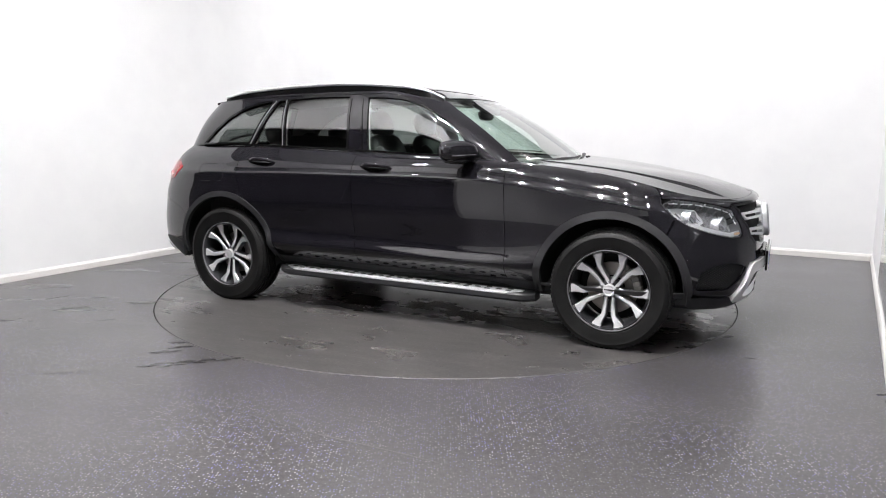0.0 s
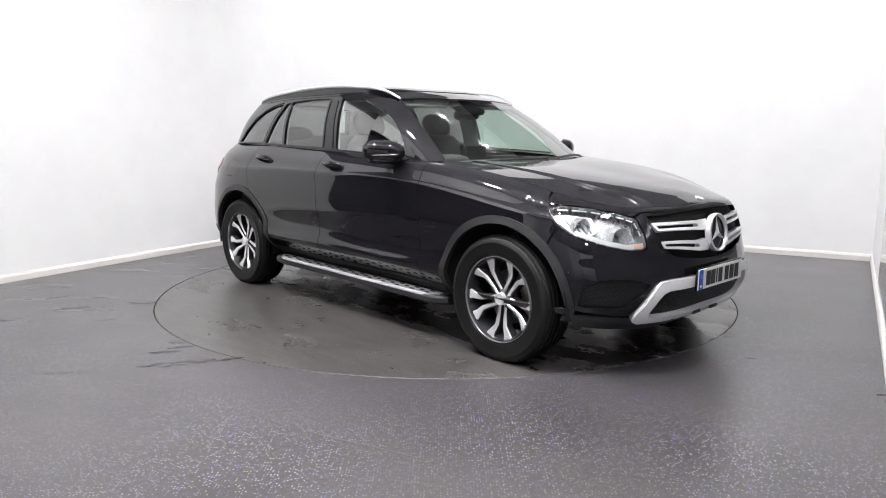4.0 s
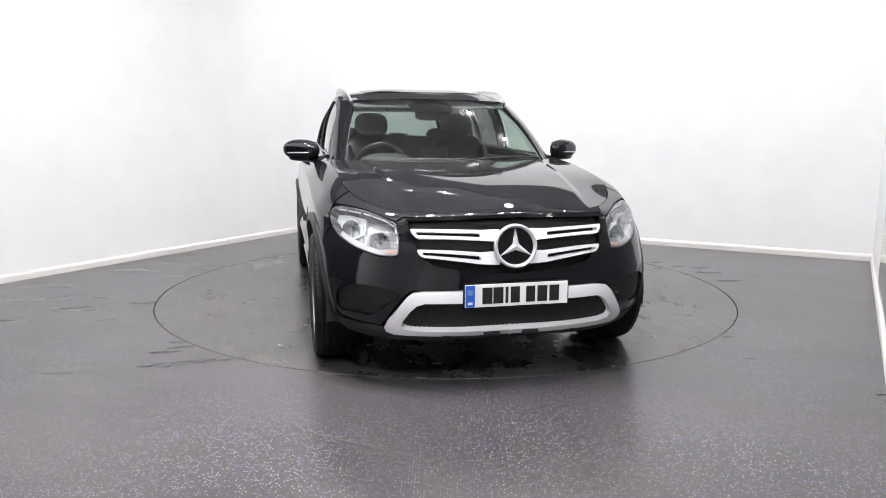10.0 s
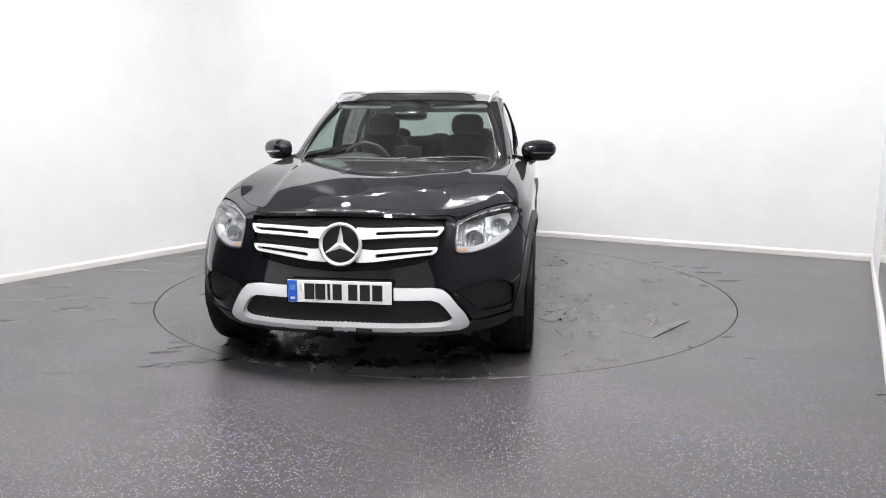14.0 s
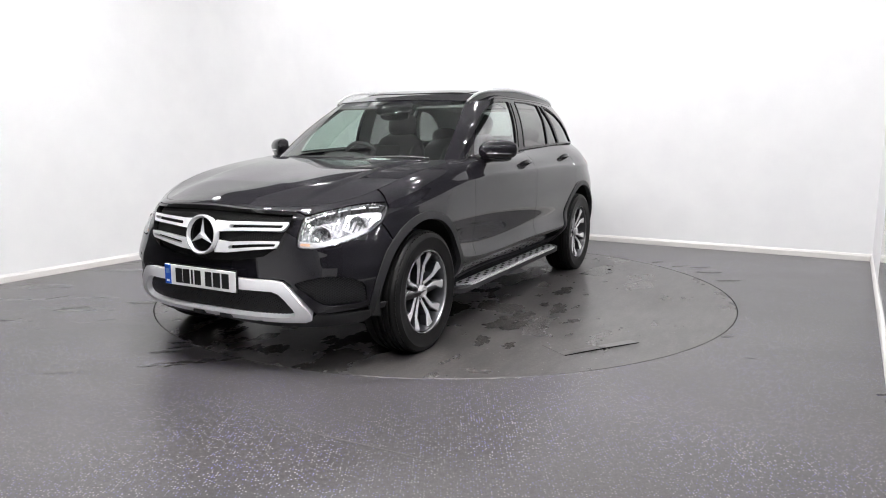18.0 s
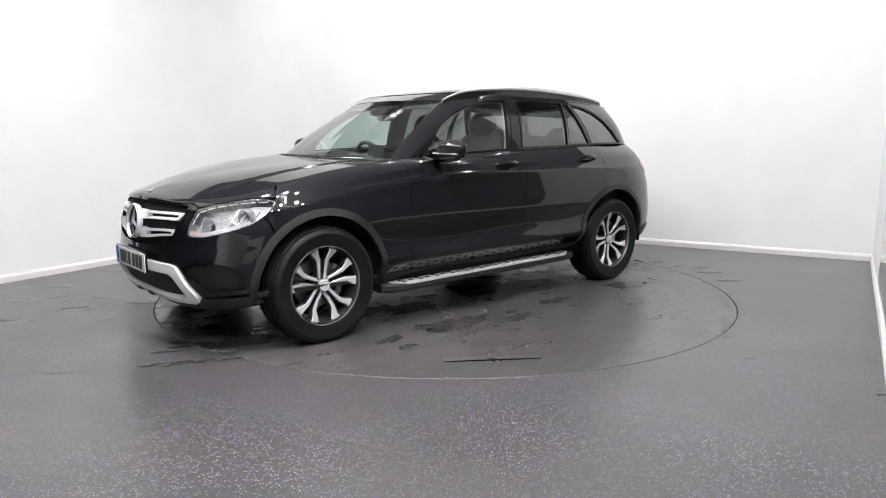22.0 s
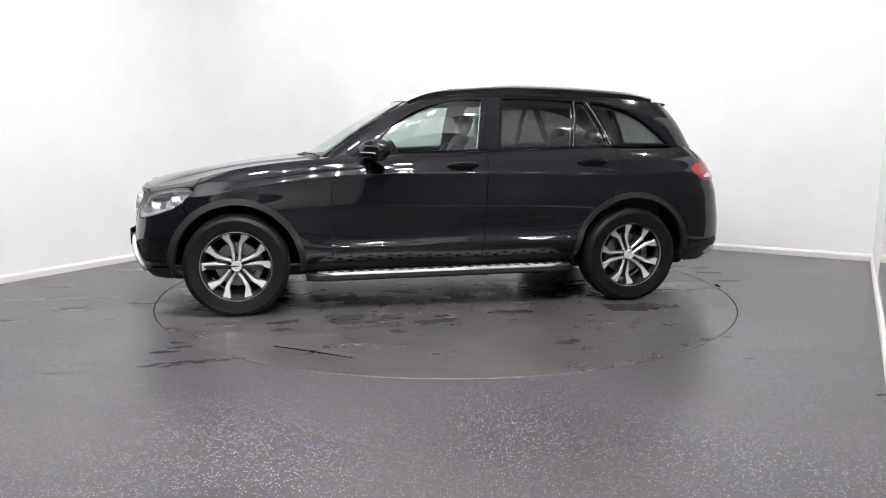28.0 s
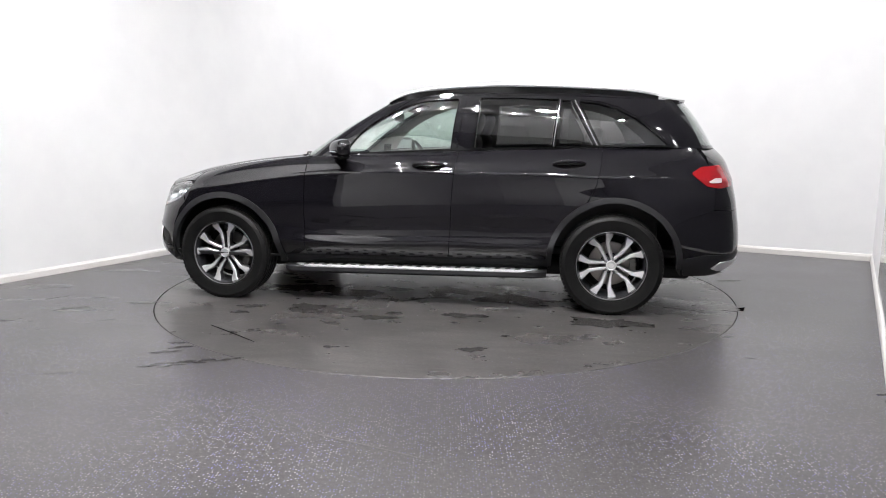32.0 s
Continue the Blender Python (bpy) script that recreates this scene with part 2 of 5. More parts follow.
def lathe(profile, axis_at, segments=48, bm=None, axis="y"):
    """Turns (radius, along) points about an axis along y."""
    bm = bm or bmesh.new()
    rings = []
    for k in range(segments):
        a = 2 * math.pi * k / segments
        rings.append([bm.verts.new((axis_at[0] + r * math.cos(a), axis_at[1] + d, axis_at[2] + r * math.sin(a))) for r, d in profile])
    for k in range(segments):
        p, q = rings[k], rings[(k + 1) % segments]
        for j in range(len(profile) - 1):
            bm.faces.new((p[j], p[j + 1], q[j + 1], q[j]))
    return bm


def tube(points, radius, segments=8, bm=None, flat=1.0, up=(0, 0, 1)):
    bm = bm or bmesh.new()
    pts = [Vector(p) for p in points]
    rings = []
    for i, p in enumerate(pts):
        d = (pts[min(i + 1, len(pts) - 1)] - pts[max(i - 1, 0)]).normalized()
        s = d.cross(Vector(up)).normalized()
        u = s.cross(d)
        r = radius[i] if isinstance(radius, (list, tuple)) else radius
        rings.append([bm.verts.new(p + s * (r * flat * math.cos(2 * math.pi * k / segments)) + u * (r * math.sin(2 * math.pi * k / segments))) for k in range(segments)])
    for a, b in zip(rings, rings[1:]):
        for k in range(segments):
            bm.faces.new((a[k], a[(k + 1) % segments], b[(k + 1) % segments], b[k]))
    bm.faces.new(rings[0][::-1])
    bm.faces.new(rings[-1])
    return bm


def spline_weights(knots, t):
    """Weights of natural cubic interpolation: values at t are weights @ data."""
    k, t = np.asarray(knots, float), np.atleast_1d(np.asarray(t, float))
    n = len(k)
    h = np.diff(k)
    a, b = np.eye(n), np.zeros((n, n))
    for i in range(1, n - 1):
        a[i, i - 1], a[i, i], a[i, i + 1] = h[i - 1], 2 * (h[i - 1] + h[i]), h[i]
        b[i, i - 1], b[i, i], b[i, i + 1] = 6 / h[i - 1], -6 / h[i - 1] - 6 / h[i], 6 / h[i]
    second = np.linalg.solve(a, b)
    tc = np.clip(t, k[0], k[-1])
    j = np.clip(np.searchsorted(k, tc) - 1, 0, n - 2)
    hj, lo, hi = h[j], (k[j + 1] - tc) / h[j], (tc - k[j]) / h[j]
    w = np.zeros((len(t), n))
    r = np.arange(len(t))
    w[r, j] += lo
    w[r, j + 1] += hi
    w += ((lo ** 3 - lo) * hj ** 2 / 6)[:, None] * second[j] + ((hi ** 3 - hi) * hj ** 2 / 6)[:, None] * second[j + 1]
    return w


def curve_at(knots, data, t):
    return spline_weights(knots, t) @ np.asarray(data, float)


class Sheet:
    """A smooth surface through a net of control points, stations along the car by rows up it; u and v in metres."""

    def __init__(self, stations, ends=True):
        s = np.array(stations, float)
        if ends:
            flip = np.array([1, -1, 1])
            s = np.concatenate([s[1:2] * flip, s, s[-2:-1] * flip])
        self.net = s
        du = np.linalg.norm(np.diff(s, axis=0), axis=2).mean(1)
        dv = np.linalg.norm(np.diff(s, axis=1), axis=2)[1:-1].mean(0)
        self.ku = np.concatenate([[0], np.cumsum(du)])
        self.kv = np.concatenate([[0], np.cumsum(dv)])
        if ends:
            self.ku -= self.ku[1]
            self.u0, self.u1 = 0.0, self.ku[-2]
        else:
            self.u0, self.u1 = self.ku[0], self.ku[-1]
        self.v1 = self.kv[-1]
        gu, gv = np.meshgrid(np.linspace(self.u0, self.u1, 240), np.linspace(0, self.v1, 60), indexing="ij")
        self.seed_uv = np.stack([gu.ravel(), gv.ravel()], 1)
        self.seed_p = self.points(self.seed_uv)
        self.sign = 1.0

    def points(self, uv):
        wu, wv = spline_weights(self.ku, uv[:, 0]), spline_weights(self.kv, uv[:, 1])
        return np.einsum("ns,svc,nv->nc", wu, self.net, wv, optimize=True)

    def normals(self, uv):
        e = 0.004
        du = self.points(uv + [e, 0]) - self.points(uv - [e, 0])
        dv = self.points(uv + [0, e]) - self.points(uv - [0, e])
        n = np.cross(du, dv) * self.sign
        return n / np.maximum(np.linalg.norm(n, axis=1), 1e-9)[:, None]

    def find(self, a, b, axes, end=0):
        """The (u, v) whose point has the coordinates a, b on the two axes; end: 1 at the nose, -1 at the tail."""
        d = (self.seed_p[:, 0] * end < 0) * 9.0 + (self.seed_p[:, axes[0]] - a) ** 2 + (self.seed_p[:, axes[1]] - b) ** 2
        uv = self.seed_uv[np.argmin(d)][None].copy()
        for _ in range(8):
            p = self.points(uv)[0][list(axes)]
            e = 1e-4
            j = np.stack([(self.points(uv + [e, 0])[0][list(axes)] - p) / e, (self.points(uv + [0, e])[0][list(axes)] - p) / e], 1)
            step = np.linalg.lstsq(j, np.array([a, b]) - p, rcond=1e-3)[0]
            uv = uv + np.clip(step, -0.05, 0.05)
            uv[:, 0] = np.clip(uv[:, 0], self.u0, self.u1)
            uv[:, 1] = np.clip(uv[:, 1], 0, self.v1)
        return uv[0]

    def x(self, x, z):
        return self.find(x, z, (0, 2))

    def y(self, y, z):
        return self.find(y, z, (1, 2), 1)

    def tail(self, y, z):
        return self.find(y, z, (1, 2), -1)


class Hill:
    """A smooth height field over the plan through given points (thin plate), mirrored left and right; u is x, v is y."""

    def __init__(self, points, swell=None):
        self.swell = swell
        p = np.array(points, float)
        m = p[p[:, 1] > 1e-6] * [1, -1, 1]
        p = np.concatenate([p, m])
        self.c = p[:, :2]
        n = len(p)
        a = np.zeros((n + 3, n + 3))
        a[:n, :n] = self.kernel(p[:, None, :2] - p[None, :, :2]) + np.eye(n) * 1e-4
        a[:n, n:] = np.c_[np.ones(n), p[:, :2]]
        a[n:, :n] = a[:n, n:].T
        self.w = np.linalg.solve(a, np.r_[p[:, 2], 0, 0, 0])

    @staticmethod
    def kernel(d):
        r2 = (d ** 2).sum(-1) + 1e-4
        return 0.5 * r2 * np.log(r2)

    def points(self, uv):
        k = self.kernel(uv[:, None, :] - self.c[None])
        z = k @ self.w[:-3] + self.w[-3] + uv @ self.w[-2:]
        if self.swell is not None:
            z = z + self.swell(uv[:, 0], np.abs(uv[:, 1]))
        return np.c_[uv, z]

    def normals(self, uv):
        e = 0.004
        du = self.points(uv + [e, 0]) - self.points(uv - [e, 0])
        dv = self.points(uv + [0, e]) - self.points(uv - [0, e])
        n = np.cross(du, dv)
        n *= np.sign(n[:, 2:3])
        return n / np.linalg.norm(n, axis=1)[:, None]


def inside(poly, pts):
    x, y = pts[:, 0][:, None], pts[:, 1][:, None]
    a, b = poly, np.roll(poly, -1, 0)
    cond = (a[None, :, 1] > y) != (b[None, :, 1] > y)
    den = np.where(np.abs(b[:, 1] - a[:, 1]) < 1e-12, 1e-12, b[:, 1] - a[:, 1])
    cross = x < (b[:, 0] - a[:, 0])[None] * (y - a[None, :, 1]) / den[None] + a[None, :, 0]
    return (cond & cross).sum(1) % 2 == 1


def area_of(poly):
    q = np.roll(poly, -1, 0)
    return 0.5 * np.sum(poly[:, 0] * q[:, 1] - q[:, 0] * poly[:, 1])


def shrunk(poly, d):
    """The outline moved inwards by d (outwards where negative)."""
    p = np.asarray(poly, float)
    if area_of(p) < 0:
        p = p[::-1]
    e = np.roll(p, -1, 0) - p
    n = np.stack([-e[:, 1], e[:, 0]], 1) / np.maximum(np.linalg.norm(e, axis=1), 1e-9)[:, None]
    m = n + np.roll(n, 1, 0)
    m /= np.maximum((m * m).sum(1), 0.6)[:, None] / 2
    return p + m * d


def rounded(poly, r=0.02, steps=4):
    """An outline with its corners cut round."""
    p = np.asarray(poly, float)
    out = []
    for i in range(len(p)):
        a, b, c = p[i - 1], p[i], p[(i + 1) % len(p)]
        la, lc = np.linalg.norm(a - b), np.linalg.norm(c - b)
        if la < 1e-6 or lc < 1e-6:
            continue
        ca = b + (a - b) / la * min(r, la * 0.45)
        cc = b + (c - b) / lc * min(r, lc * 0.45)
        for k in range(steps + 1):
            t = k / steps
            out.append((1 - t) ** 2 * ca + 2 * t * (1 - t) * b + t * t * cc)
    return np.array(out)


def dense(poly, step=0.03):
    p = np.asarray(poly, float)
    out = []
    for a, b in zip(p, np.roll(p, -1, 0)):
        n = max(1, int(np.linalg.norm(b - a) / step))
        out += [a + (b - a) * k / n for k in range(n)]
    return np.array(out)


def nearest_on(loops, pts):
    best, where = np.full(len(pts), 1e9), pts.copy()
    for poly in loops:
        for a, b in zip(poly, np.roll(poly, -1, 0)):
            d = b - a
            t = np.clip(((pts - a) @ d) / max(d @ d, 1e-12), 0, 1)
            q = a + t[:, None] * d
            dist = ((pts - q) ** 2).sum(1)
            m = dist < best
            best[m], where[m] = dist[m], q[m]
    return where


def cut_sheet(outline, holes=(), step=0.02):
    """Flat net of quads that fills an outline less its holes, its border laid on the outlines. Returns uv, faces, directed border edges."""
    outline = np.asarray(outline, float)
    lo, hi = outline.min(0) - step, outline.max(0) + step
    nu, nv = [max(2, int(np.ceil((hi[i] - lo[i]) / step))) for i in (0, 1)]
    gu, gv = np.meshgrid(lo[0] + step * np.arange(nu + 1), lo[1] + step * np.arange(nv + 1), indexing="ij")
    uv = np.stack([gu.ravel(), gv.ravel()], 1)
    ci, cj = np.meshgrid(np.arange(nu), np.arange(nv), indexing="ij")
    ci, cj = ci.ravel(), cj.ravel()
    centre = np.stack([lo[0] + step * (ci + 0.5), lo[1] + step * (cj + 0.5)], 1)
    keep = inside(outline, centre)
    for h in holes:
        keep &= ~inside(np.asarray(h, float), centre)
    ci, cj = ci[keep], cj[keep]
    f = np.stack([ci * (nv + 1) + cj, (ci + 1) * (nv + 1) + cj, (ci + 1) * (nv + 1) + cj + 1, ci * (nv + 1) + cj + 1], 1)
    used, inv = np.unique(f, return_inverse=True)
    uv, f = uv[used], inv.reshape(f.shape)
    edges = {}
    for q in f:
        for a, b in zip(q, np.roll(q, -1)):
            if (b, a) in edges:
                edges.pop((b, a))
            else:
                edges[(a, b)] = True
    border = np.unique([i for e in edges for i in e]) if edges else np.array([], int)
    loops = [outline] + [np.asarray(h, float) for h in holes]
    if len(border):
        uv[border] = nearest_on(loops, uv[border])
        taken = set()
        for poly in loops:
            e1, e2 = poly - np.roll(poly, 1, 0), np.roll(poly, -1, 0) - poly
            turn = np.abs(np.arctan2(e1[:, 0] * e2[:, 1] - e1[:, 1] * e2[:, 0], (e1 * e2).sum(1)))
            for c in poly[turn > 0.3]:
                order = border[np.argsort(((uv[border] - c) ** 2).sum(1))[:3]]
                for b in order:
                    if b not in taken and np.linalg.norm(uv[b] - c) < step * 1.2:
                        uv[b] = c
                        taken.add(b)
                        break
    free = np.ones(len(uv), bool)
    free[border] = False
    for _ in range(3):
        acc, cnt = np.zeros_like(uv), np.zeros(len(uv))
        for a, b in ((0, 1), (1, 2), (2, 3), (3, 0)):
            np.add.at(acc, f[:, a], uv[f[:, b]])
            np.add.at(acc, f[:, b], uv[f[:, a]])
            np.add.at(cnt, f[:, a], 1)
            np.add.at(cnt, f[:, b], 1)
        uv[free] = 0.5 * uv[free] + 0.5 * (acc / np.maximum(cnt, 1)[:, None])[free]
    return uv, f, list(edges)


def skin(surface, outline, holes=(), step=0.02, gap=0.0, lift=0.0, rim=0.012, crown=0.0, seam=False):
    """Points, faces and normals of a panel of the surface, its edge turned inwards by rim."""
    loop = shrunk(dense(outline, 0.03), gap)
    cut = [shrunk(dense(h, 0.03), -gap) for h in holes]
    uv, f, edges = cut_sheet(loop, cut, step)
    middle = np.zeros(len(uv), bool)
    if seam:
        for axis, value in ((1, 0.0),) if isinstance(surface, Hill) else ((0, surface.u0), (0, surface.u1)):
            m = np.abs(uv[:, axis] - value) < gap * 2 + 1e-3
            uv[m, axis] = value
            middle |= m
    p, n = surface.points(uv), surface.normals(uv)
    p[middle, 1], n[middle, 1] = 0.0, 0.0
    out = p + n * lift
    edges = [e for e in edges if not (middle[e[0]] and middle[e[1]])]
    if crown:
        d = np.sqrt(((uv - nearest_on([loop] + cut, uv)) ** 2).sum(1))
        d[middle] = 0.03
        out = out + n * (crown * np.clip(d / 0.03, 0, 1) ** 0.5)[:, None]
    normal_up = np.einsum("ij,ij->i", np.cross(out[f[:, 1]] - out[f[:, 0]], out[f[:, 2]] - out[f[:, 0]]), n[f[:, 0]])
    if np.sum(normal_up) < 0:
        f = f[:, ::-1]
        edges = [(b, a) for a, b in edges]
    verts, norms, faces = list(out), list(n), [list(q) for q in f]
    if rim:
        side = {}
        for a, b in edges:
            d = out[b] - out[a]
            s = np.cross(d, n[a])
            ln = np.linalg.norm(s)
            if ln > 1e-9:
                for i in (a, b):
                    side[i] = side.get(i, 0) + s / ln
        base = len(verts)
        ids = {i: k for k, i in enumerate(sorted(side))}
        for i in sorted(side):
            s = side[i] / max(np.linalg.norm(side[i]), 1e-9)
            verts += [out[i], out[i] - n[i] * rim]
            norms += [s, s]
        for a, b in edges:
            if a in ids and b in ids:
                ia, ib = base + 2 * ids[a], base + 2 * ids[b]
                faces.append([ib, ia, ia + 1, ib + 1])
    return np.array(verts), faces, np.array(norms)


def panel(name, surface, outline, mat, parent, sides="lr", label="", **how):
    """One panel on each side asked for ('l', 'r'), or both halves in one mesh ('b')."""
    v, f, n = skin(surface, outline, seam=sides == "b", **how)
    flip = np.array([1, -1, 1])
    made = []
    if sides == "b":
        k = len(v)
        v2, n2 = np.concatenate([v, v * flip]), np.concatenate([n, n * flip])
        f2 = f + [[i + k for i in q[::-1]] for q in f]
        made.append(mesh_object(name, v2, f2, mat, parent, label, n2))
    else:
        for s in sides:
            if s == "l":
                made.append(mesh_object(name, v, f, mat, parent, label, n))
            else:
                made.append(mesh_object(name, v * flip, [q[::-1] for q in f], mat, parent, label, n * flip))
    return made


def empty(name, at=(0, 0, 0), parent=None):
    ob = new(name)
    ob.location = at
    if parent is not None:
        ob.parent = parent
    return ob

# ---- the room ----
BACK_RIGHT, CORNER = Vector((4.245, 1.221)), Vector((-1.276, 4.254))
ALONG, LEFT_WAY, RIGHT_WAY = Vector((0.8759, -0.4825)), Vector((-0.5023, -0.8647)), Vector((-0.4930, -0.8700))
COVE = 0.95
COVE_LEFT, COVE_BACK = CORNER + LEFT_WAY * COVE, CORNER + ALONG * COVE
LEFT_END, RIGHT_END = CORNER + LEFT_WAY * 5.2, BACK_RIGHT + RIGHT_WAY * 7.1
FRONT_LEFT, FRONT_RIGHT = CORNER + LEFT_WAY * 13.5 - ALONG * 2.0, BACK_RIGHT + ALONG * 2.5 + RIGHT_WAY * 13.0
HEIGHT = 4.4


def wall(name, a, b, height=HEIGHT, thick=0.2, mat=None, label="", inward=1, low=-0.3):
    d = (b - a).normalized()
    n = Vector((d.y, -d.x)) * inward
    bm = bmesh.new()
    q = [a, b, b - n * thick, a - n * thick]
    lo = [bm.verts.new((p.x, p.y, low)) for p in q]
    hi = [bm.verts.new((p.x, p.y, height)) for p in q]
    for i in range(4):
        j = (i + 1) % 4
        bm.faces.new((lo[i], lo[j], hi[j], hi[i]))
    bm.faces.new(lo[::-1])
    bm.faces.new(hi)
    return tagged(part(name, bm, mat or WALL), label, kind="structure")


def skirting(name, a, b, inward=1, height=0.070, depth=0.016):
    d = (b - a).normalized()
    n = Vector((d.y, -d.x)) * inward
    profile = [(0.0, 0.0), (depth, 0.0), (depth, height - 0.022), (depth - 0.006, height - 0.010), (depth - 0.009, height - 0.003), (0.0, height)]
    bm = bmesh.new()
    ends = []
    for p in (a, b):
        ends.append([bm.verts.new((p.x + n.x * o, p.y + n.y * o, z)) for o, z in profile])
    for i in range(len(profile) - 1):
        bm.faces.new((ends[0][i], ends[1][i], ends[1][i + 1], ends[0][i + 1]))
    bm.faces.new(ends[0])
    bm.faces.new(ends[1][::-1])
    return tagged(part(name, bm, TRIM), "white painted skirting board along the wall", kind="structure")


def cove(name, height=3.10):
    """The curved corner where the left and back walls meet."""
    pts = []
    for k in range(17):
        t = k / 16
        pts.append(COVE_LEFT * (1 - t) ** 2 + CORNER * (2 * t * (1 - t)) + COVE_BACK * t ** 2)
    bm = bmesh.new()
    rows = [[bm.verts.new((p.x, p.y, -0.3)), bm.verts.new((p.x, p.y, height)), bm.verts.new((p.x * 1.06 - 0.15, p.y * 1.06 + 0.2, height)), bm.verts.new((p.x * 1.06 - 0.15, p.y * 1.06 + 0.2, -0.3))] for p in pts]
    for a, b in zip(rows, rows[1:]):
        for i in range(4):
            bm.faces.new((a[i], b[i], b[(i + 1) % 4], a[(i + 1) % 4]))
    tagged(part(name, bm, WALL, smooth=True), "curved white corner of the studio walls", kind="structure")
    for a, b in zip(pts, pts[1:]):
        yield a, b


WHITE_TOP = 3.10
wall("wall_left", LEFT_END, COVE_LEFT, WHITE_TOP, label="plain white painted studio wall")
wall("wall_back", COVE_BACK, BACK_RIGHT + ALONG * 0.2, WHITE_TOP, label="plain white painted studio wall")
SIDE_START = BACK_RIGHT + RIGHT_WAY * 1.7
wall("wall_right_end", BACK_RIGHT, SIDE_START, WHITE_TOP, label="plain white painted studio wall")
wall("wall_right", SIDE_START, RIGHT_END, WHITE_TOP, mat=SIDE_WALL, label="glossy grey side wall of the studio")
# unseen near-black walls above, beside and behind the view, added for dark reflections
wall("wall_upper_left", LEFT_END, CORNER, low=WHITE_TOP, mat=DARK_WALL, label="unseen dark upper wall added for reflections")
wall("wall_upper_back", CORNER, BACK_RIGHT, low=WHITE_TOP, mat=DARK_WALL, label="unseen dark upper wall added for reflections")
wall("wall_upper_right", BACK_RIGHT, RIGHT_END, low=WHITE_TOP, mat=DARK_WALL, label="unseen dark upper wall added for reflections")
wall("wall_left_return", FRONT_LEFT, LEFT_END - ALONG * 0.2, mat=DARK_WALL, label="unseen dark wall beside the camera, standing in for an unlit opening")
wall("wall_front", FRONT_RIGHT, FRONT_LEFT, mat=DARK_WALL, label="unseen dark wall behind the camera, standing in for an unlit hall")
wall("wall_hall", BACK_RIGHT + ALONG * 2.5 + RIGHT_WAY * 2, FRONT_RIGHT, mat=DARK_WALL, label="unseen dark side wall behind the camera, standing in for an unlit hall")
wall("wall_hall_end", BACK_RIGHT + ALONG * 0.2 + RIGHT_WAY * 2, BACK_RIGHT + ALONG * 2.5 + RIGHT_WAY * 2, mat=DARK_WALL, label="unseen dark end wall standing in for an unlit hall")
# white walls beside and behind the camera, with an opening on the left
NEAR = [Vector(p) for p in ((-2.12, -3.15), (-0.95, -5.75), (-0.75, -8.2), (1.35, -8.2))]
for a, b in zip(NEAR, NEAR[1:]):
    wall("wall_near", b, a, 2.45, 0.12, label="white painted wall beside the camera")
# unseen bulkheads over the studio's open front, toned to shape the car's reflections
wall("wall_bulkhead_left", NEAR[0], LEFT_END, HEIGHT - 0.12, 0.12, low=2.25, label="unseen white bulkhead added for reflections")
HEAD_END = BACK_RIGHT + RIGHT_WAY * 5.6
HEAD_MID = HEAD_END.lerp(NEAR[0], 0.22)
wall("wall_bulkhead_right", HEAD_END, HEAD_MID, HEIGHT - 0.12, 0.12, low=2.45, mat=GREY_WALL, label="unseen grey bulkhead toned for reflections")
wall("wall_bulkhead_front", HEAD_MID, NEAR[0], HEIGHT - 0.12, 0.12, low=2.45, mat=DARK_WALL, label="unseen near-black bulkhead toned for dark reflections")
skirting("baseboard_left", LEFT_END, COVE_LEFT)
skirting("baseboard_back", COVE_BACK, BACK_RIGHT)
skirting("baseboard_right", BACK_RIGHT, RIGHT_END)
for a, b in cove("wall_corner"):
    skirting("baseboard_corner", a, b)

# floor: one sheet with a round opening for the turntable
SEGMENTS = 128


def ring_floor():
    bm = bmesh.new()
    gap = 0.006
    inner = [bm.verts.new(((TABLE_RADIUS + gap) * math.cos(2 * math.pi * k / SEGMENTS), (TABLE_RADIUS + gap) * math.sin(2 * math.pi * k / SEGMENTS), 0)) for k in range(SEGMENTS)]
    down = [bm.verts.new((v.co.x, v.co.y, -0.12)) for v in inner]
    outer = []
    for k in range(SEGMENTS):
        c, s = math.cos(2 * math.pi * k / SEGMENTS), math.sin(2 * math.pi * k / SEGMENTS)
        r = 14 / max(abs(c), abs(s))
        outer.append(bm.verts.new((r * c, r * s, 0)))
    for k in range(SEGMENTS):
        j = (k + 1) % SEGMENTS
        bm.faces.new((inner[k], outer[k], outer[j], inner[j]))
        bm.faces.new((inner[k], inner[j], down[j], down[k])).material_index = 1
    return tagged(part("floor", bm, [FLOOR, PIT]), "dark grey speckled vinyl safety floor", kind="structure")


ring_floor()
bm = bmesh.new()
bmesh.ops.create_circle(bm, cap_ends=True, segments=64, radius=TABLE_RADIUS + 0.1, matrix=Matrix.Translation((0, 0, -0.115)))
tagged(part("turntable_pit", bm, PIT), "dark pit below the turntable", kind="structure")

bm = bmesh.new()
cs = [FRONT_LEFT - ALONG, CORNER - LEFT_WAY - ALONG, BACK_RIGHT + ALONG * 3.0 - RIGHT_WAY, FRONT_RIGHT + ALONG + RIGHT_WAY]
lo = [bm.verts.new((p.x, p.y, HEIGHT)) for p in cs]
hi = [bm.verts.new((p.x, p.y, HEIGHT + 0.15)) for p in cs]
bm.faces.new(lo)
bm.faces.new(hi[::-1])
for i in range(4):
    bm.faces.new((lo[i], lo[(i + 1) % 4], hi[(i + 1) % 4], hi[i]))
tagged(part("ceiling", bm, CEILING), "dark studio ceiling", kind="structure")

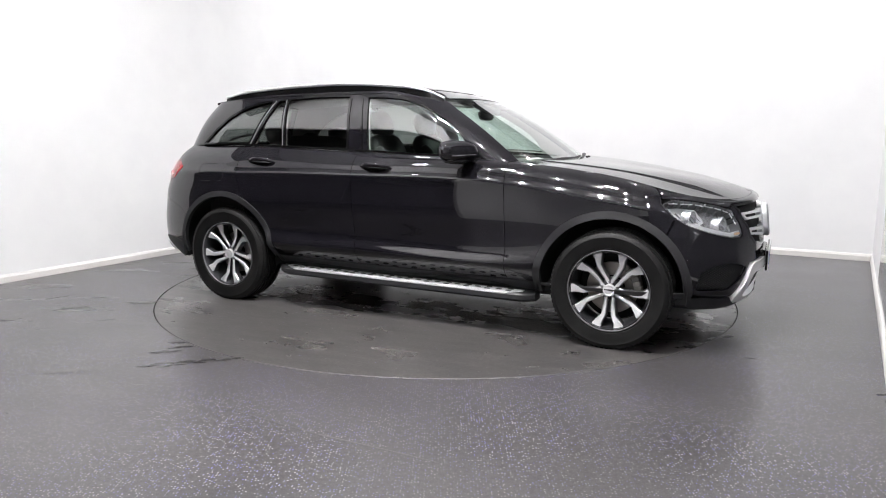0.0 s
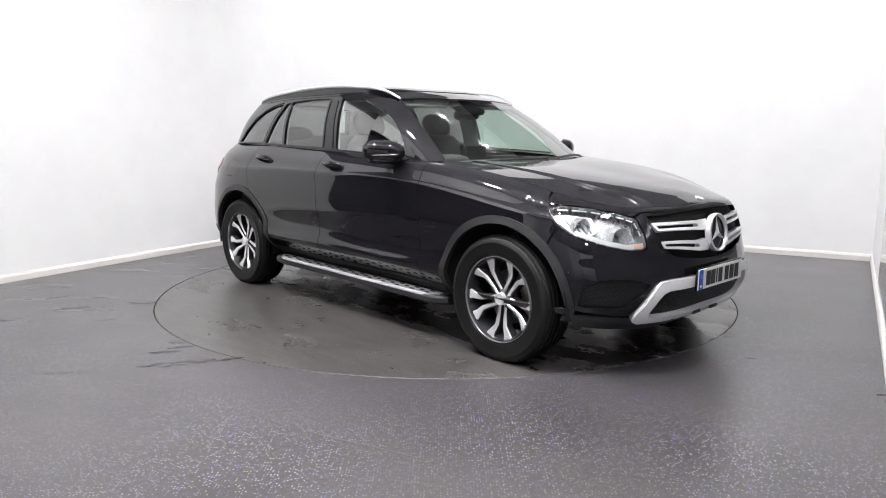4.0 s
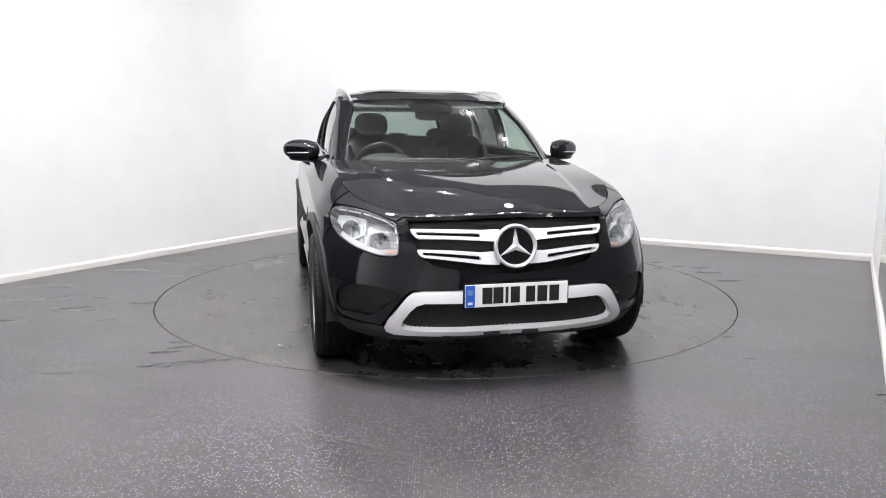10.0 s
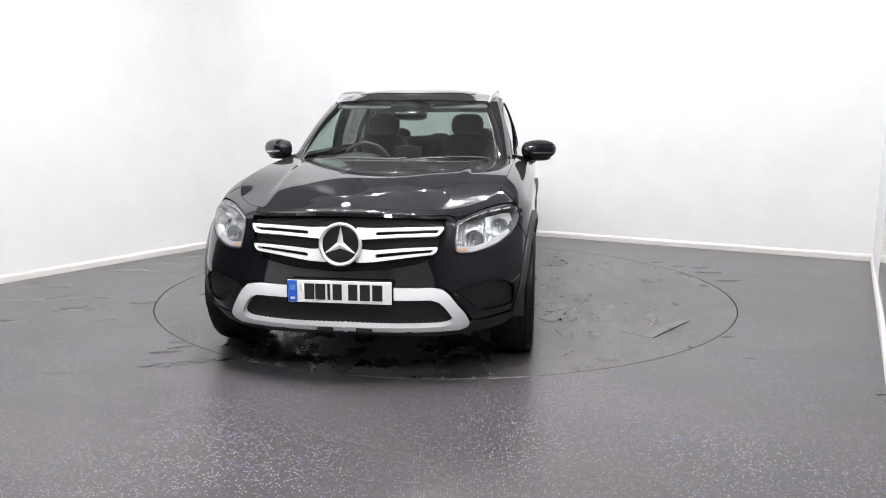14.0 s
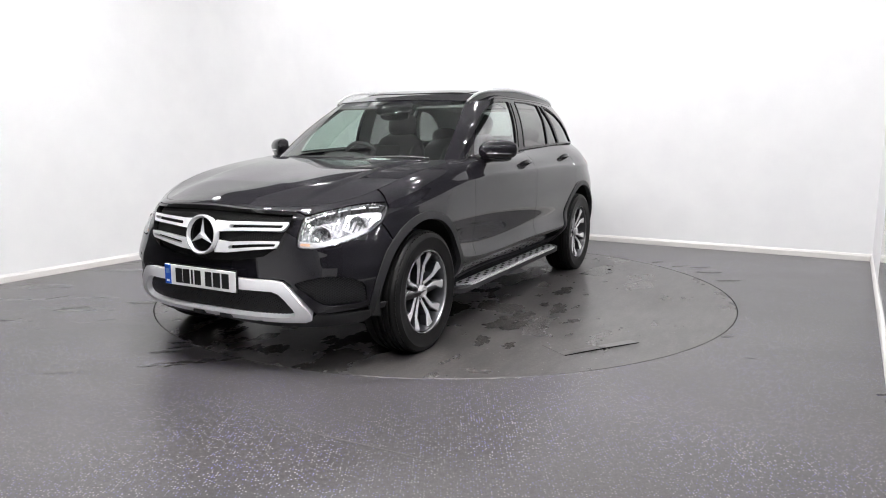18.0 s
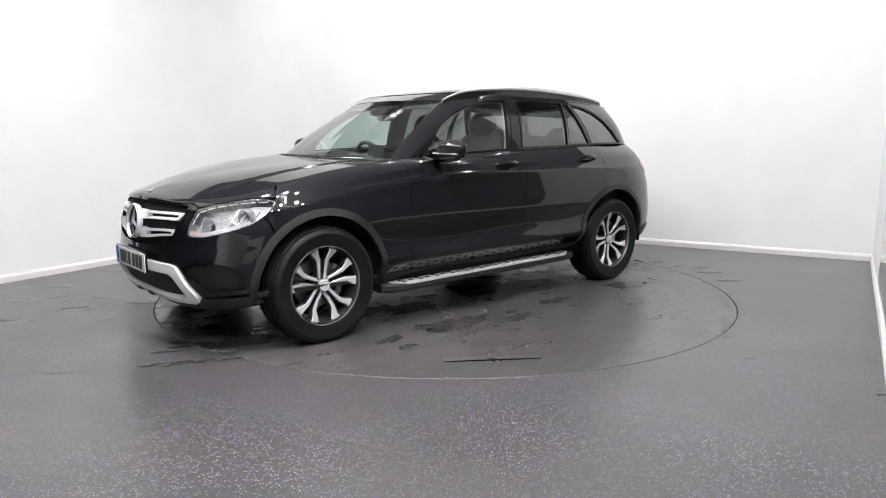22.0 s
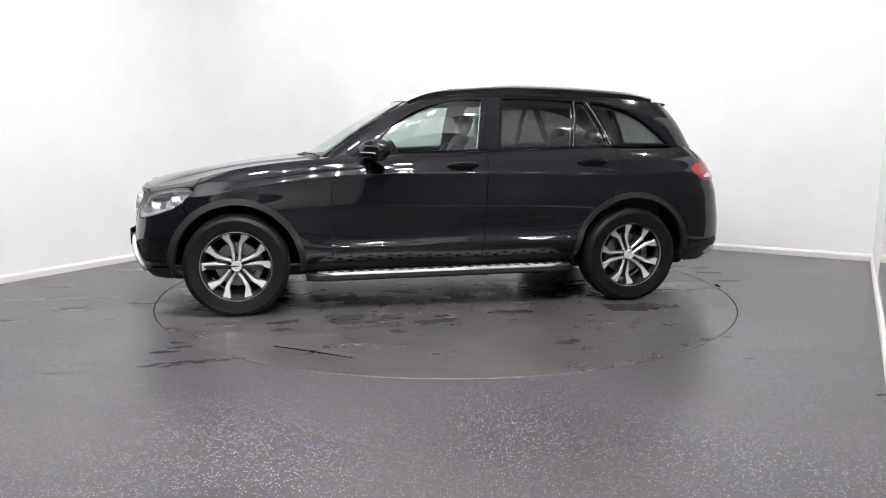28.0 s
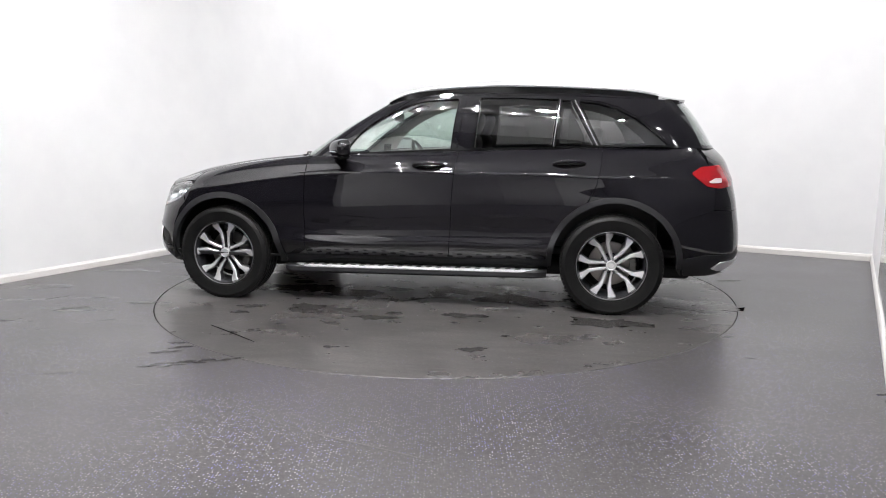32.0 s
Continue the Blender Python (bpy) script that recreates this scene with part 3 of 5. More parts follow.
# turntable: a disc flush with the floor
table = empty("turntable")
tagged(table, "round dark grey turntable set flush in the floor", "turntable")
bm = bmesh.new()
rings = [[bm.verts.new((r * math.cos(2 * math.pi * k / SEGMENTS), r * math.sin(2 * math.pi * k / SEGMENTS), z)) for k in range(SEGMENTS)] for r, z in ((TABLE_RADIUS - .004, 0), (TABLE_RADIUS, -.004), (TABLE_RADIUS, -.09))]
bm.faces.new(rings[0])
for a, b in zip(rings, rings[1:]):
    for k in range(SEGMENTS):
        bm.faces.new((a[k], b[k], b[(k + 1) % SEGMENTS], a[(k + 1) % SEGMENTS])).material_index = 1 if a is rings[0] else 2
part("disc", bm, [TABLE_TOP, TABLE_EDGE, PIT], table)

# lowered ceiling over the stage
bm = bmesh.new()
STAGE_FRONT = 9.2
cs = [CORNER + LEFT_WAY * STAGE_FRONT, CORNER, BACK_RIGHT, BACK_RIGHT + RIGHT_WAY * (STAGE_FRONT - 1.6)]
lo = [bm.verts.new((p.x, p.y, HEIGHT - 0.12)) for p in cs]
hi = [bm.verts.new((p.x, p.y, HEIGHT - 0.01)) for p in cs]
bm.faces.new(lo)
bm.faces.new(hi[::-1])
for i in range(4):
    bm.faces.new((lo[i], lo[(i + 1) % 4], hi[(i + 1) % 4], hi[i]))
tagged(part("ceiling_stage", bm, STAGE_CEILING), "grey lowered ceiling above the turntable", kind="structure")

# ceiling lamps, unseen; the back spots and the camera-end pair are added fill
AXIS_A, AXIS_B = ALONG, Vector((-0.505, -0.863))
LAMP_SIZE = 0.20
PANEL = glow("lamp_diffuser", (1.0, 0.985, 1.0), PANEL_GLOW)
SPOT = glow("spot_lens", (1.0, 0.985, 1.0), SPOT_GLOW)
FRAME = material("lamp_frame", (0.7, 0.7, 0.7), 0.4)
UNDER = HEIGHT - 0.12


def ceiling_lamp():
    lamp = empty("ceiling_lamp")
    tagged(lamp, "bright square unseen ceiling light panel", "ceiling lamp", "ceiling light panels")
    part("frame", box((LAMP_SIZE + 0.05, LAMP_SIZE + 0.05, 0.05), (0, 0, -0.026), 0.004), FRAME, lamp)
    part("diffuser", box((LAMP_SIZE, LAMP_SIZE, 0.012), (0, 0, -0.0585)), PANEL, lamp)
    return lamp


def spot_lamp():
    lamp = empty("spot_lamp")
    tagged(lamp, "small round unseen ceiling spotlight", "spotlight", "ceiling spotlights")
    bm = lathe([(.030, -.03), (.038, -.03), (.042, -.02), (.042, 0), (.030, 0)], (0, 0, 0), 20)
    bmesh.ops.transform(bm, matrix=Matrix.Rotation(radians(90), 4, "X"), verts=bm.verts)
    part("housing", bm, FRAME, lamp, "", True).location = (0, 0, -.03)
    bm = bmesh.new()
    bmesh.ops.create_circle(bm, cap_ends=True, segments=16, radius=.030, matrix=Matrix.Translation((0, 0, -.035)) @ Matrix.Rotation(math.pi, 4, "X"))
    part("lens", bm, SPOT, lamp)
    return lamp


def lay(make, spots, turn):
    first = make()
    for k, p in enumerate(spots):
        m = pose(p.x, p.y, UNDER if p.y > -5 else HEIGHT, 0, 0, turn)
        if k:
            copy_thing(first, m)
        else:
            first.matrix_basis = m


angle = math.degrees(math.atan2(AXIS_B.y, AXIS_B.x)) - 90
# first row, by the back wall, is added to wash the white walls
ROWS = [(Vector((0.80, 1.75)), 0.95, 7), (Vector((-0.30, -3.0)), 0.55, 6)]
lay(spot_lamp, [at + AXIS_A * (gap * (i - (n - 1) / 2)) for at, gap, n in ROWS for i in range(n)], angle)
# the last two panels are added fill for the car's front and near floor
lay(ceiling_lamp, [Vector((-0.16, -2.2)) + AXIS_A * (1.45 * (i - 1.5)) for i in range(4)] + [Vector((0.15, -6.1)) + AXIS_A * d for d in (-0.7, 0.7)], angle)

# ---- the car: x forwards, y to its left, z up, the middle of the wheelbase on the ground ----
car = empty("car")
tagged(car, "glossy black estate-shaped off-road car with silver trim, parked on the turntable", "car")
FRONT_AXLE, REAR_AXLE, HUB = 1.437, -1.437, 0.347


def column(x, *yz):
    return [(x, y, z) for y, z in yz]


def creased(stations):
    """More rows on the flank and hard by the shoulder, so that the flank is flat and the shoulder line reads as an edge."""
    out = []
    for s in stations:
        p = [np.array(q, float) for q in s]
        out.append(p[:4] + [p[3] * .55 + p[4] * .45, p[4]] + [p[5] * .86 + p[4] * .14, p[5], p[5] * .72 + p[6] * .28] + p[6:])
    return out


# lower body, nose to tail, each station from the underside up to the bonnet edge or window line
side_net, cabin_net = [], []


def station(net, *points):
    net.append(list(points))


station(side_net, (2.105, 0, .235), (2.182, 0, .312), (2.226, 0, .437), (2.222, 0, .560), (2.204, 0, .716), (2.180, 0, .830), (2.162, 0, .866), (2.132, 0, .889))
station(side_net, (2.090, .43, .235), (2.150, .44, .312), (2.188, .44, .437), (2.178, .44, .560), (2.158, .44, .708), (2.118, .44, .818), (2.096, .435, .850), (2.064, .425, .871))
station(side_net, (1.960, .69, .243), (2.020, .718, .321), (2.050, .735, .447), (2.036, .740, .564), (2.000, .730, .680), (1.938, .698, .802), (1.903, .676, .850), (1.862, .640, .892))
station(side_net, (1.735, .84, .253), (1.772, .875, .330), (1.782, .902, .457), (1.772, .904, .583), (1.750, .893, .700), (1.712, .872, .820), (1.682, .824, .896), (1.645, .742, .948))
station(side_net, *column(1.40, (.865, .253), (.900, .330), (.930, .457), (.942, .603), (.939, .739), (.917, .865), (.860, .952), (.768, 1.006)))
station(side_net, *column(.78, (.770, .272), (.822, .325), (.930, .440), (.909, .540), (.928, .755), (.920, .945), (.873, 1.028), (.790, 1.078)))
station(side_net, *column(-.35, (.770, .280), (.826, .335), (.932, .450), (.909, .552), (.931, .770), (.922, .970), (.869, 1.045), (.770, 1.122)))
station(side_net, *column(-.95, (.770, .283), (.828, .338), (.933, .452), (.911, .556), (.934, .770), (.917, .968), (.853, 1.050), (.757, 1.143)))
station(side_net, *column(-1.43, (.848, .292), (.888, .350), (.932, .467), (.939, .622), (.938, .785), (.912, .956), (.843, 1.055), (.738, 1.153)))
station(side_net, *column(-1.95, (.795, .272), (.845, .350), (.880, .467), (.885, .622), (.870, .797), (.832, .950), (.768, 1.055), (.655, 1.152)))
station(side_net, (-2.150, .66, .262), (-2.205, .715, .350), (-2.228, .745, .467), (-2.220, .750, .622), (-2.198, .742, .797), (-2.165, .715, .935), (-2.115, .670, 1.050), (-2.040, .590, 1.145))
station(side_net, (-2.265, .38, .272), (-2.335, .39, .360), (-2.362, .40, .486), (-2.347, .40, .632), (-2.322, .40, .797), (-2.298, .39, .935), (-2.250, .37, 1.050), (-2.165, .34, 1.145))
station(side_net, (-2.285, 0, .272), (-2.355, 0, .360), (-2.382, 0, .486), (-2.367, 0, .632), (-2.345, 0, .797), (-2.320, 0, .935), (-2.275, 0, 1.050), (-2.190, 0, 1.145))
LOWER = Sheet(creased(side_net))
# cabin: windscreen, pillars, side glass, tail glass, from the window line to the roof edge
station(cabin_net, (1.030, 0, 1.032), (.680, 0, 1.265), (.275, 0, 1.494))
station(cabin_net, (.970, .43, 1.050), (.632, .40, 1.273), (.245, .355, 1.491))
station(cabin_net, (.800, .700, 1.068), (.515, .645, 1.278), (.180, .560, 1.484))
station(cabin_net, (.640, .765, 1.082), (.355, .708, 1.300), (.045, .630, 1.490))
station(cabin_net, (.200, .772, 1.102), (.050, .730, 1.332), (-.120, .645, 1.524))
station(cabin_net, (-.380, .768, 1.126), (-.400, .724, 1.345), (-.420, .640, 1.533))
station(cabin_net, (-1.100, .755, 1.148), (-1.110, .700, 1.358), (-1.120, .598, 1.528))
station(cabin_net, (-1.720, .715, 1.158), (-1.660, .655, 1.354), (-1.580, .556, 1.505))
station(cabin_net, (-2.035, .600, 1.150), (-1.945, .553, 1.333), (-1.830, .485, 1.487))
station(cabin_net, (-2.165, .330, 1.148), (-2.062, .300, 1.333), (-1.940, .260, 1.494))
station(cabin_net, (-2.205, 0, 1.148), (-2.097, 0, 1.338), (-1.965, 0, 1.498))
UPPER = Sheet(cabin_net)
rim_u = np.linspace(0, LOWER.x(.78, 1.078)[0], 26)
HOOD_EDGE = LOWER.points(np.c_[rim_u, np.full(26, LOWER.v1)])


def bonnet_swell(x, y):
    """The raised middle of the bonnet between two creases that run in towards the grille."""
    crease = np.interp(x, [.8, 2.0], [.57, .44])
    side = 1 - np.clip((y - crease) / .05, 0, 1)
    return .008 * side ** 2 * (3 - 2 * side) * np.clip((2.06 - x) / .25, 0, 1)


HOOD = Hill([tuple(p) for p in HOOD_EDGE[::2]] + [
    (2.050, 0, .920), (1.911, 0, .948), (1.726, 0, .980), (1.495, 0, 1.014), (1.250, 0, 1.045), (1.020, 0, 1.070), (.800, 0, 1.092),
    (1.846, .39, .944), (1.680, .43, .976), (1.495, .46, 1.010), (1.300, .48, 1.038), (1.100, .50, 1.060), (.920, .50, 1.077), (.800, .53, 1.090)], bonnet_swell)
top_u = np.linspace(0, UPPER.u1, 40)
ROOF_EDGE = UPPER.points(np.c_[top_u, np.full(40, UPPER.v1)])
ROOF = Hill([tuple(p) for p in ROOF_EDGE] + [
    (.120, 0, 1.538), (-.100, 0, 1.572), (-.400, 0, 1.598), (-.800, 0, 1.604), (-1.200, 0, 1.594), (-1.550, 0, 1.572), (-1.850, 0, 1.528),
    (.000, .36, 1.556), (-.400, .38, 1.586), (-.800, .38, 1.590), (-1.200, .37, 1.580), (-1.600, .32, 1.552)])

fx, fy, ft, gx = LOWER.x, LOWER.y, LOWER.tail, UPPER.x


def arc(centre, r, a0, a1, n=14):
    return [fx(centre[0] + r * math.cos(radians(a0 + (a1 - a0) * k / n)), centre[1] + r * math.sin(radians(a0 + (a1 - a0) * k / n))) for k in range(n + 1)]


ARCH_F, ARCH_R = (1.430, .350), (-1.450, .358)
nose = lambda z: np.array([0.0, np.interp(z, [p[2] for p in LOWER.net[1]], LOWER.kv)])
tail_end = lambda z: np.array([LOWER.u1, np.interp(z, [p[2] for p in LOWER.net[-2]], LOWER.kv)])
top_at = lambda x: np.array([fx(x, np.interp(-x, [-1.4, -.78, .35, 1.43, 1.98], [1.006, 1.078, 1.122, 1.153, 1.152]))[0], LOWER.v1])

# openings
LAMP = [fx(1.705, .862), fx(1.745, .881), fx(1.800, .877), fy(.683, .867), fy(.617, .847), fy(.556, .821), fy(.549, .740), fy(.556, .676), fy(.575, .667), fy(.640, .667), fx(1.940, .709), fx(1.845, .745), fx(1.780, .785)]
LAMP = rounded(LAMP, .016, 3)
GRILLE = [nose(.572), fy(.233, .586), fy(.389, .614), fy(.462, .661), fy(.503, .774), fy(.508, .838), fy(.243, .851), nose(.855)]
FOG = rounded([fy(.548, .486), fy(.620, .508), fy(.700, .525), fy(.785, .518), fx(1.930, .480), fx(1.905, .378), fy(.690, .370), fy(.650, .402)], .025, 3)
SKID_OUT = [nose(.505), fy(.447, .503), fy(.495, .495), fy(.528, .468), fy(.575, .402), fy(.612, .346), fy(.620, .322), fy(.608, .297), fy(.572, .281), fy(.292, .274), nose(.272)]
SKID_IN = [nose(.449), fy(.440, .445), fy(.476, .433), fy(.505, .405), fy(.537, .356), fy(.542, .337), fy(.532, .320), fy(.490, .309), fy(.292, .303), nose(.301)]

# bodywork
bumper = [nose(.572), fy(.233, .586), fy(.389, .614), fy(.462, .661), fy(.503, .774), fy(.510, .846), fy(.551, .825), fy(.544, .740), fy(.551, .672), fy(.572, .662), fy(.642, .662), fx(1.943, .704), fx(1.848, .740), fx(1.783, .778), fx(1.763, .735)] \
    + arc(ARCH_F, .45, 46, 2, 12) + [fx(1.851, .362), fy(.816, .345), fy(.636, .321), fy(.588, .408), fy(.538, .478), fy(.503, .506), nose(.512)]
panel("front_bumper", LOWER, bumper, PAINT, car, "b", holes=[FOG], gap=.002, step=.016)
lower_lip = [nose(.270), fy(.292, .272), fy(.569, .279), fy(.637, .317), fy(.816, .340), fx(1.851, .358), fx(1.851, .282), fy(.778, .255), fy(.583, .238), nose(.236)]
panel("bumper_lower_lip", LOWER, lower_lip, CLADDING, car, "b", "dark grey grained plastic lip", gap=.0015, step=.016, lift=.004)
panel("front_guard", LOWER, SKID_OUT, SILVER, car, "b", "satin silver lower guard frame", holes=[SKID_IN], gap=.001, step=.011, lift=.016, rim=.05, crown=.006)
fender = [fx(1.695, .886), fx(1.699, .861), fx(1.776, .781), fx(1.758, .737)] + arc(ARCH_F, .45, 47, 178, 22) + [fx(.965, .350), fx(.785, .350), fx(.790, .680), fx(.775, .972), fx(.765, 1.074)] \
    + [np.array([u, LOWER.v1]) for u in np.linspace(top_at(.80)[0], fx(1.645, .948)[0], 16)]
panel("front_wing", LOWER, fender, PAINT, car, "lr", gap=.0018, step=.018)
ridge = [np.array([u, LOWER.v1]) for u in np.linspace(fx(1.680, .919)[0], 0, 22)]
lead = ridge + [nose(.860), fy(.243, .856), fy(.512, .850), fy(.553, .829), fy(.617, .852), fy(.683, .872), fx(1.800, .882), fx(1.745, .887), fx(1.699, .886)]
panel("bonnet_lip", LOWER, lead, PAINT, car, "b", gap=.0015, step=.014)
door_f = [fx(.765, 1.072), fx(.775, .972), fx(.790, .680), fx(.785, .352), fx(-.290, .358), fx(-.305, .603), fx(-.318, .836), fx(-.335, 1.012), np.array([top_at(-.345)[0], LOWER.v1])] \
    + [np.array([u, LOWER.v1]) for u in np.linspace(top_at(-.345)[0], top_at(.77)[0], 16)[1:]]
door_r = [np.array([top_at(-.345)[0], LOWER.v1]), fx(-.335, 1.012), fx(-.318, .836), fx(-.305, .603), fx(-.290, .358), fx(-.985, .372)] + arc(ARCH_R, .45, 8, 62, 12) \
    + [fx(-1.275, .812), fx(-1.315, .894), fx(-1.342, 1.002), fx(-1.352, 1.114)] + [np.array([u, LOWER.v1]) for u in np.linspace(top_at(-1.355)[0], top_at(-.345)[0], 14)[:-1]]
fd = panel("front_door", LOWER, door_f, PAINT, car, "lr", gap=.0022, step=.018)
rd = panel("rear_door", LOWER, door_r, PAINT, car, "lr", gap=.0022, step=.018)
tail_u = np.linspace(fx(-2.000, 1.155)[0], top_at(-1.355)[0], 14)
quarter = [fx(-1.352, 1.114), fx(-1.342, 1.002), fx(-1.315, .894), fx(-1.275, .812)] + arc(ARCH_R, .445, 66, 146, 16) + [fx(-1.920, .678), fx(-2.040, .712), fx(-2.110, .737)] \
    + [fx(-2.115, .894), fx(-2.070, 1.033), np.array([tail_u[0], LOWER.v1])] + [np.array([u, LOWER.v1]) for u in tail_u[1:]]
TAIL_LAMP = rounded([fx(-1.945, .987), fx(-2.010, 1.028), fx(-2.095, 1.035), ft(.583, 1.038), ft(.564, .899), fx(-2.155, .880), fx(-2.060, .894)], .02, 3)
panel("rear_quarter", LOWER, quarter, PAINT, car, "lr", holes=[TAIL_LAMP], gap=.0009, step=.016)
rear_bumper = arc(ARCH_R, .445, 146, 176, 8) + [fx(-1.905, .408), fx(-2.070, .437), ft(.583, .428), tail_end(.428), tail_end(.724), ft(.583, .724), fx(-2.110, .737), fx(-2.040, .712), fx(-1.920, .678)]
panel("rear_bumper", LOWER, rear_bumper, PAINT, car, "b", gap=.0009, step=.02)
rear_lip = [fx(-1.905, .400), fx(-2.070, .431), ft(.583, .422), tail_end(.422), tail_end(.277), ft(.535, .272), fx(-2.070, .267), fx(-1.930, .277)]
panel("rear_lower_lip", LOWER, rear_lip, CLADDING, car, "b", "dark grey grained plastic lip", gap=.0015, step=.02, lift=.004)
gate_u = np.linspace(fx(-2.030, 1.153)[0], LOWER.u1, 16)
gate = [tail_end(.726), ft(.603, .726), fx(-2.110, .739), fx(-2.117, .894), fx(-2.072, 1.033)] + [np.array([u, LOWER.v1]) for u in gate_u]
panel("tailgate", LOWER, gate, PAINT, car, "b", holes=[], gap=.0009, step=.02)
rear_guard = [fx(-2.115, .330), fx(-2.175, .377), ft(.583, .379), tail_end(.374), tail_end(.306), ft(.583, .306), fx(-2.160, .309)]
panel("rear_guard", LOWER, rear_guard, SILVER, car, "b", "satin silver rear guard", gap=.001, step=.014, lift=.014, rim=.02, crown=.004)

# wheel arch and sill mouldings
arch_f = arc(ARCH_F, .463, 2, 183, 30) + arc(ARCH_F, .420, 188, -2, 30)
panel("front_arch_moulding", LOWER, [fx(1.858, .292)] + arch_f[:31] + [fx(.965, .292), fx(1.030, .292)] + arch_f[31:] + [fx(1.802, .292)], CLADDING, car, "lr", "dark grey grained plastic arch", step=.012, lift=.010, rim=.03, crown=.004)
panel("rear_arch_moulding", LOWER, [fx(-.978, .321)] + arc(ARCH_R, .464, 6, 174, 30) + [fx(-1.922, .330), fx(-1.878, .330)] + arc(ARCH_R, .425, 174, 6, 30) + [fx(-1.020, .321)], CLADDING, car, "lr", "dark grey grained plastic arch", step=.012, lift=.010, rim=.03, crown=.004)
sill = [fx(.960, .347), fx(-.280, .354), fx(-.985, .367), fx(-1.000, .305), fx(-.350, .293), fx(.960, .277)]
panel("sill_moulding", LOWER, sill, CLADDING, car, "lr", "black plastic sill", step=.018, gap=.001, lift=.002)

# bonnet and roof
hood_line = [p[:2] for p in HOOD_EDGE] + [np.array((.775, .745)), np.array((.865, .67)), np.array((.955, .48)), np.array((1.01, .25)), np.array((1.03, 0))]
panel("bonnet", HOOD, [np.array((2.134, 0))] + hood_line[1:], PAINT, car, "b", gap=.0012, step=.014)
cowl = [np.array((1.026, 0)), np.array((1.006, .25)), np.array((.950, .48)), np.array((.860, .67)), np.array((.775, .740)), np.array((.68, .755)), np.array((.77, .66)), np.array((.86, .43)), np.array((.91, 0))]
panel("scuttle", HOOD, cowl, CLADDING, car, "b", "black plastic scuttle below the windscreen", step=.02, lift=-.022, rim=.0)
roof_line = [p[:2] for p in ROOF_EDGE]
panel("roof", ROOF, roof_line, PAINT, car, "b", gap=.0005, step=.03, rim=.01)
sunroof = [np.array((.06, 0)), np.array((.03, .40)), np.array((-.02, .45)), np.array((-1.05, .45)), np.array((-1.1, .40)), np.array((-1.1, 0))]
panel("glass_roof", ROOF, sunroof, GLOSS, car, "b", "dark tinted panoramic glass roof", step=.03, lift=.004, rim=.004)

# side windows
WIN_F = rounded([gx(.500, 1.100), gx(.126, 1.114), gx(-.280, 1.136), gx(-.330, 1.494), gx(-.180, 1.490), gx(-.04, 1.474), gx(.085, 1.440), gx(.205, 1.386), gx(.311, 1.322), gx(.400, 1.246), gx(.464, 1.172)], .015, 3)
WIN_R = rounded([gx(-.452, 1.146), gx(-.487, 1.502), gx(-.770, 1.503), gx(-1.040, 1.490), gx(-1.000, 1.158)], .015, 3)
WIN_C = rounded([gx(-1.028, 1.159), gx(-1.068, 1.486), gx(-1.128, 1.482), gx(-1.296, 1.162)], .012, 3)
WIN_Q = rounded([gx(-1.185, 1.478), gx(-1.320, 1.462), gx(-1.450, 1.424), gx(-1.580, 1.355), gx(-1.700, 1.262), gx(-1.805, 1.168), gx(-1.345, 1.164)], .018, 3)
u_a, u_d = gx(.625, 1.083)[0], gx(-2.005, 1.151)[0]
frame_line = [np.array([u, 0.0]) for u in np.linspace(u_a, u_d, 30)] + [np.array([u, UPPER.v1]) for u in np.linspace(u_d, u_a, 30)]
panel("cabin_side_frame", UPPER, frame_line, PAINT, car, "lr", holes=[WIN_F, WIN_R, WIN_C, WIN_Q], step=.014, rim=.02)
for outline, mat, what in ((WIN_F, SIDE_GLASS, "clear green-tinted side glass"), (WIN_R, PRIVACY, "dark privacy glass"), (WIN_C, PRIVACY, "dark privacy glass"), (WIN_Q, PRIVACY, "dark privacy glass")):
    for ob in panel("side_window", UPPER, outline, mat, car, "lr", what, gap=-.004, step=.02, lift=-.008, rim=0):
        ob.visible_shadow = False
for outline in (WIN_F, WIN_R, WIN_C, WIN_Q):
    panel("window_seal", UPPER, shrunk(outline, -.007), GLOSS, car, "lr", "gloss black window surround", holes=[outline], step=.008, lift=.003, rim=.01)
sail = rounded([gx(.600, 1.090), gx(.505, 1.098), gx(.470, 1.170), gx(.520, 1.165)], .006, 2)
panel("mirror_sail", UPPER, sail, GLOSS, car, "lr", "gloss black triangle behind the mirror", step=.012, lift=.004, rim=.012)
wind = [np.array([u, UPPER.v1 * .985]) for u in np.linspace(0, UPPER.ku[3] * .985, 16)] + [np.array([u, .0]) for u in np.linspace(UPPER.ku[3] * .995, 0, 16)]
for ob in panel("windscreen", UPPER, wind, GLASS, car, "b", "clear green-tinted windscreen", step=.025, rim=0):
    ob.visible_shadow = False
pillar = [np.array([u, 0.0]) for u in np.linspace(UPPER.ku[3] * .99, u_a + .004, 5)] + [np.array([u, UPPER.v1]) for u in np.linspace(u_a + .004, UPPER.ku[3] * .98, 5)]
panel("windscreen_pillar", UPPER, pillar, PAINT, car, "lr", gap=0.0, step=.012, rim=.03, lift=.002)
rearglass = [np.array([u, UPPER.v1 * .95]) for u in np.linspace(u_d + .06, UPPER.u1, 12)] + [np.array([u, .03]) for u in np.linspace(UPPER.u1, u_d + .05, 12)]
rearframe = [np.array([u, UPPER.v1]) for u in np.linspace(u_d, UPPER.u1, 12)] + [np.array([u, .0]) for u in np.linspace(UPPER.u1, u_d, 12)]
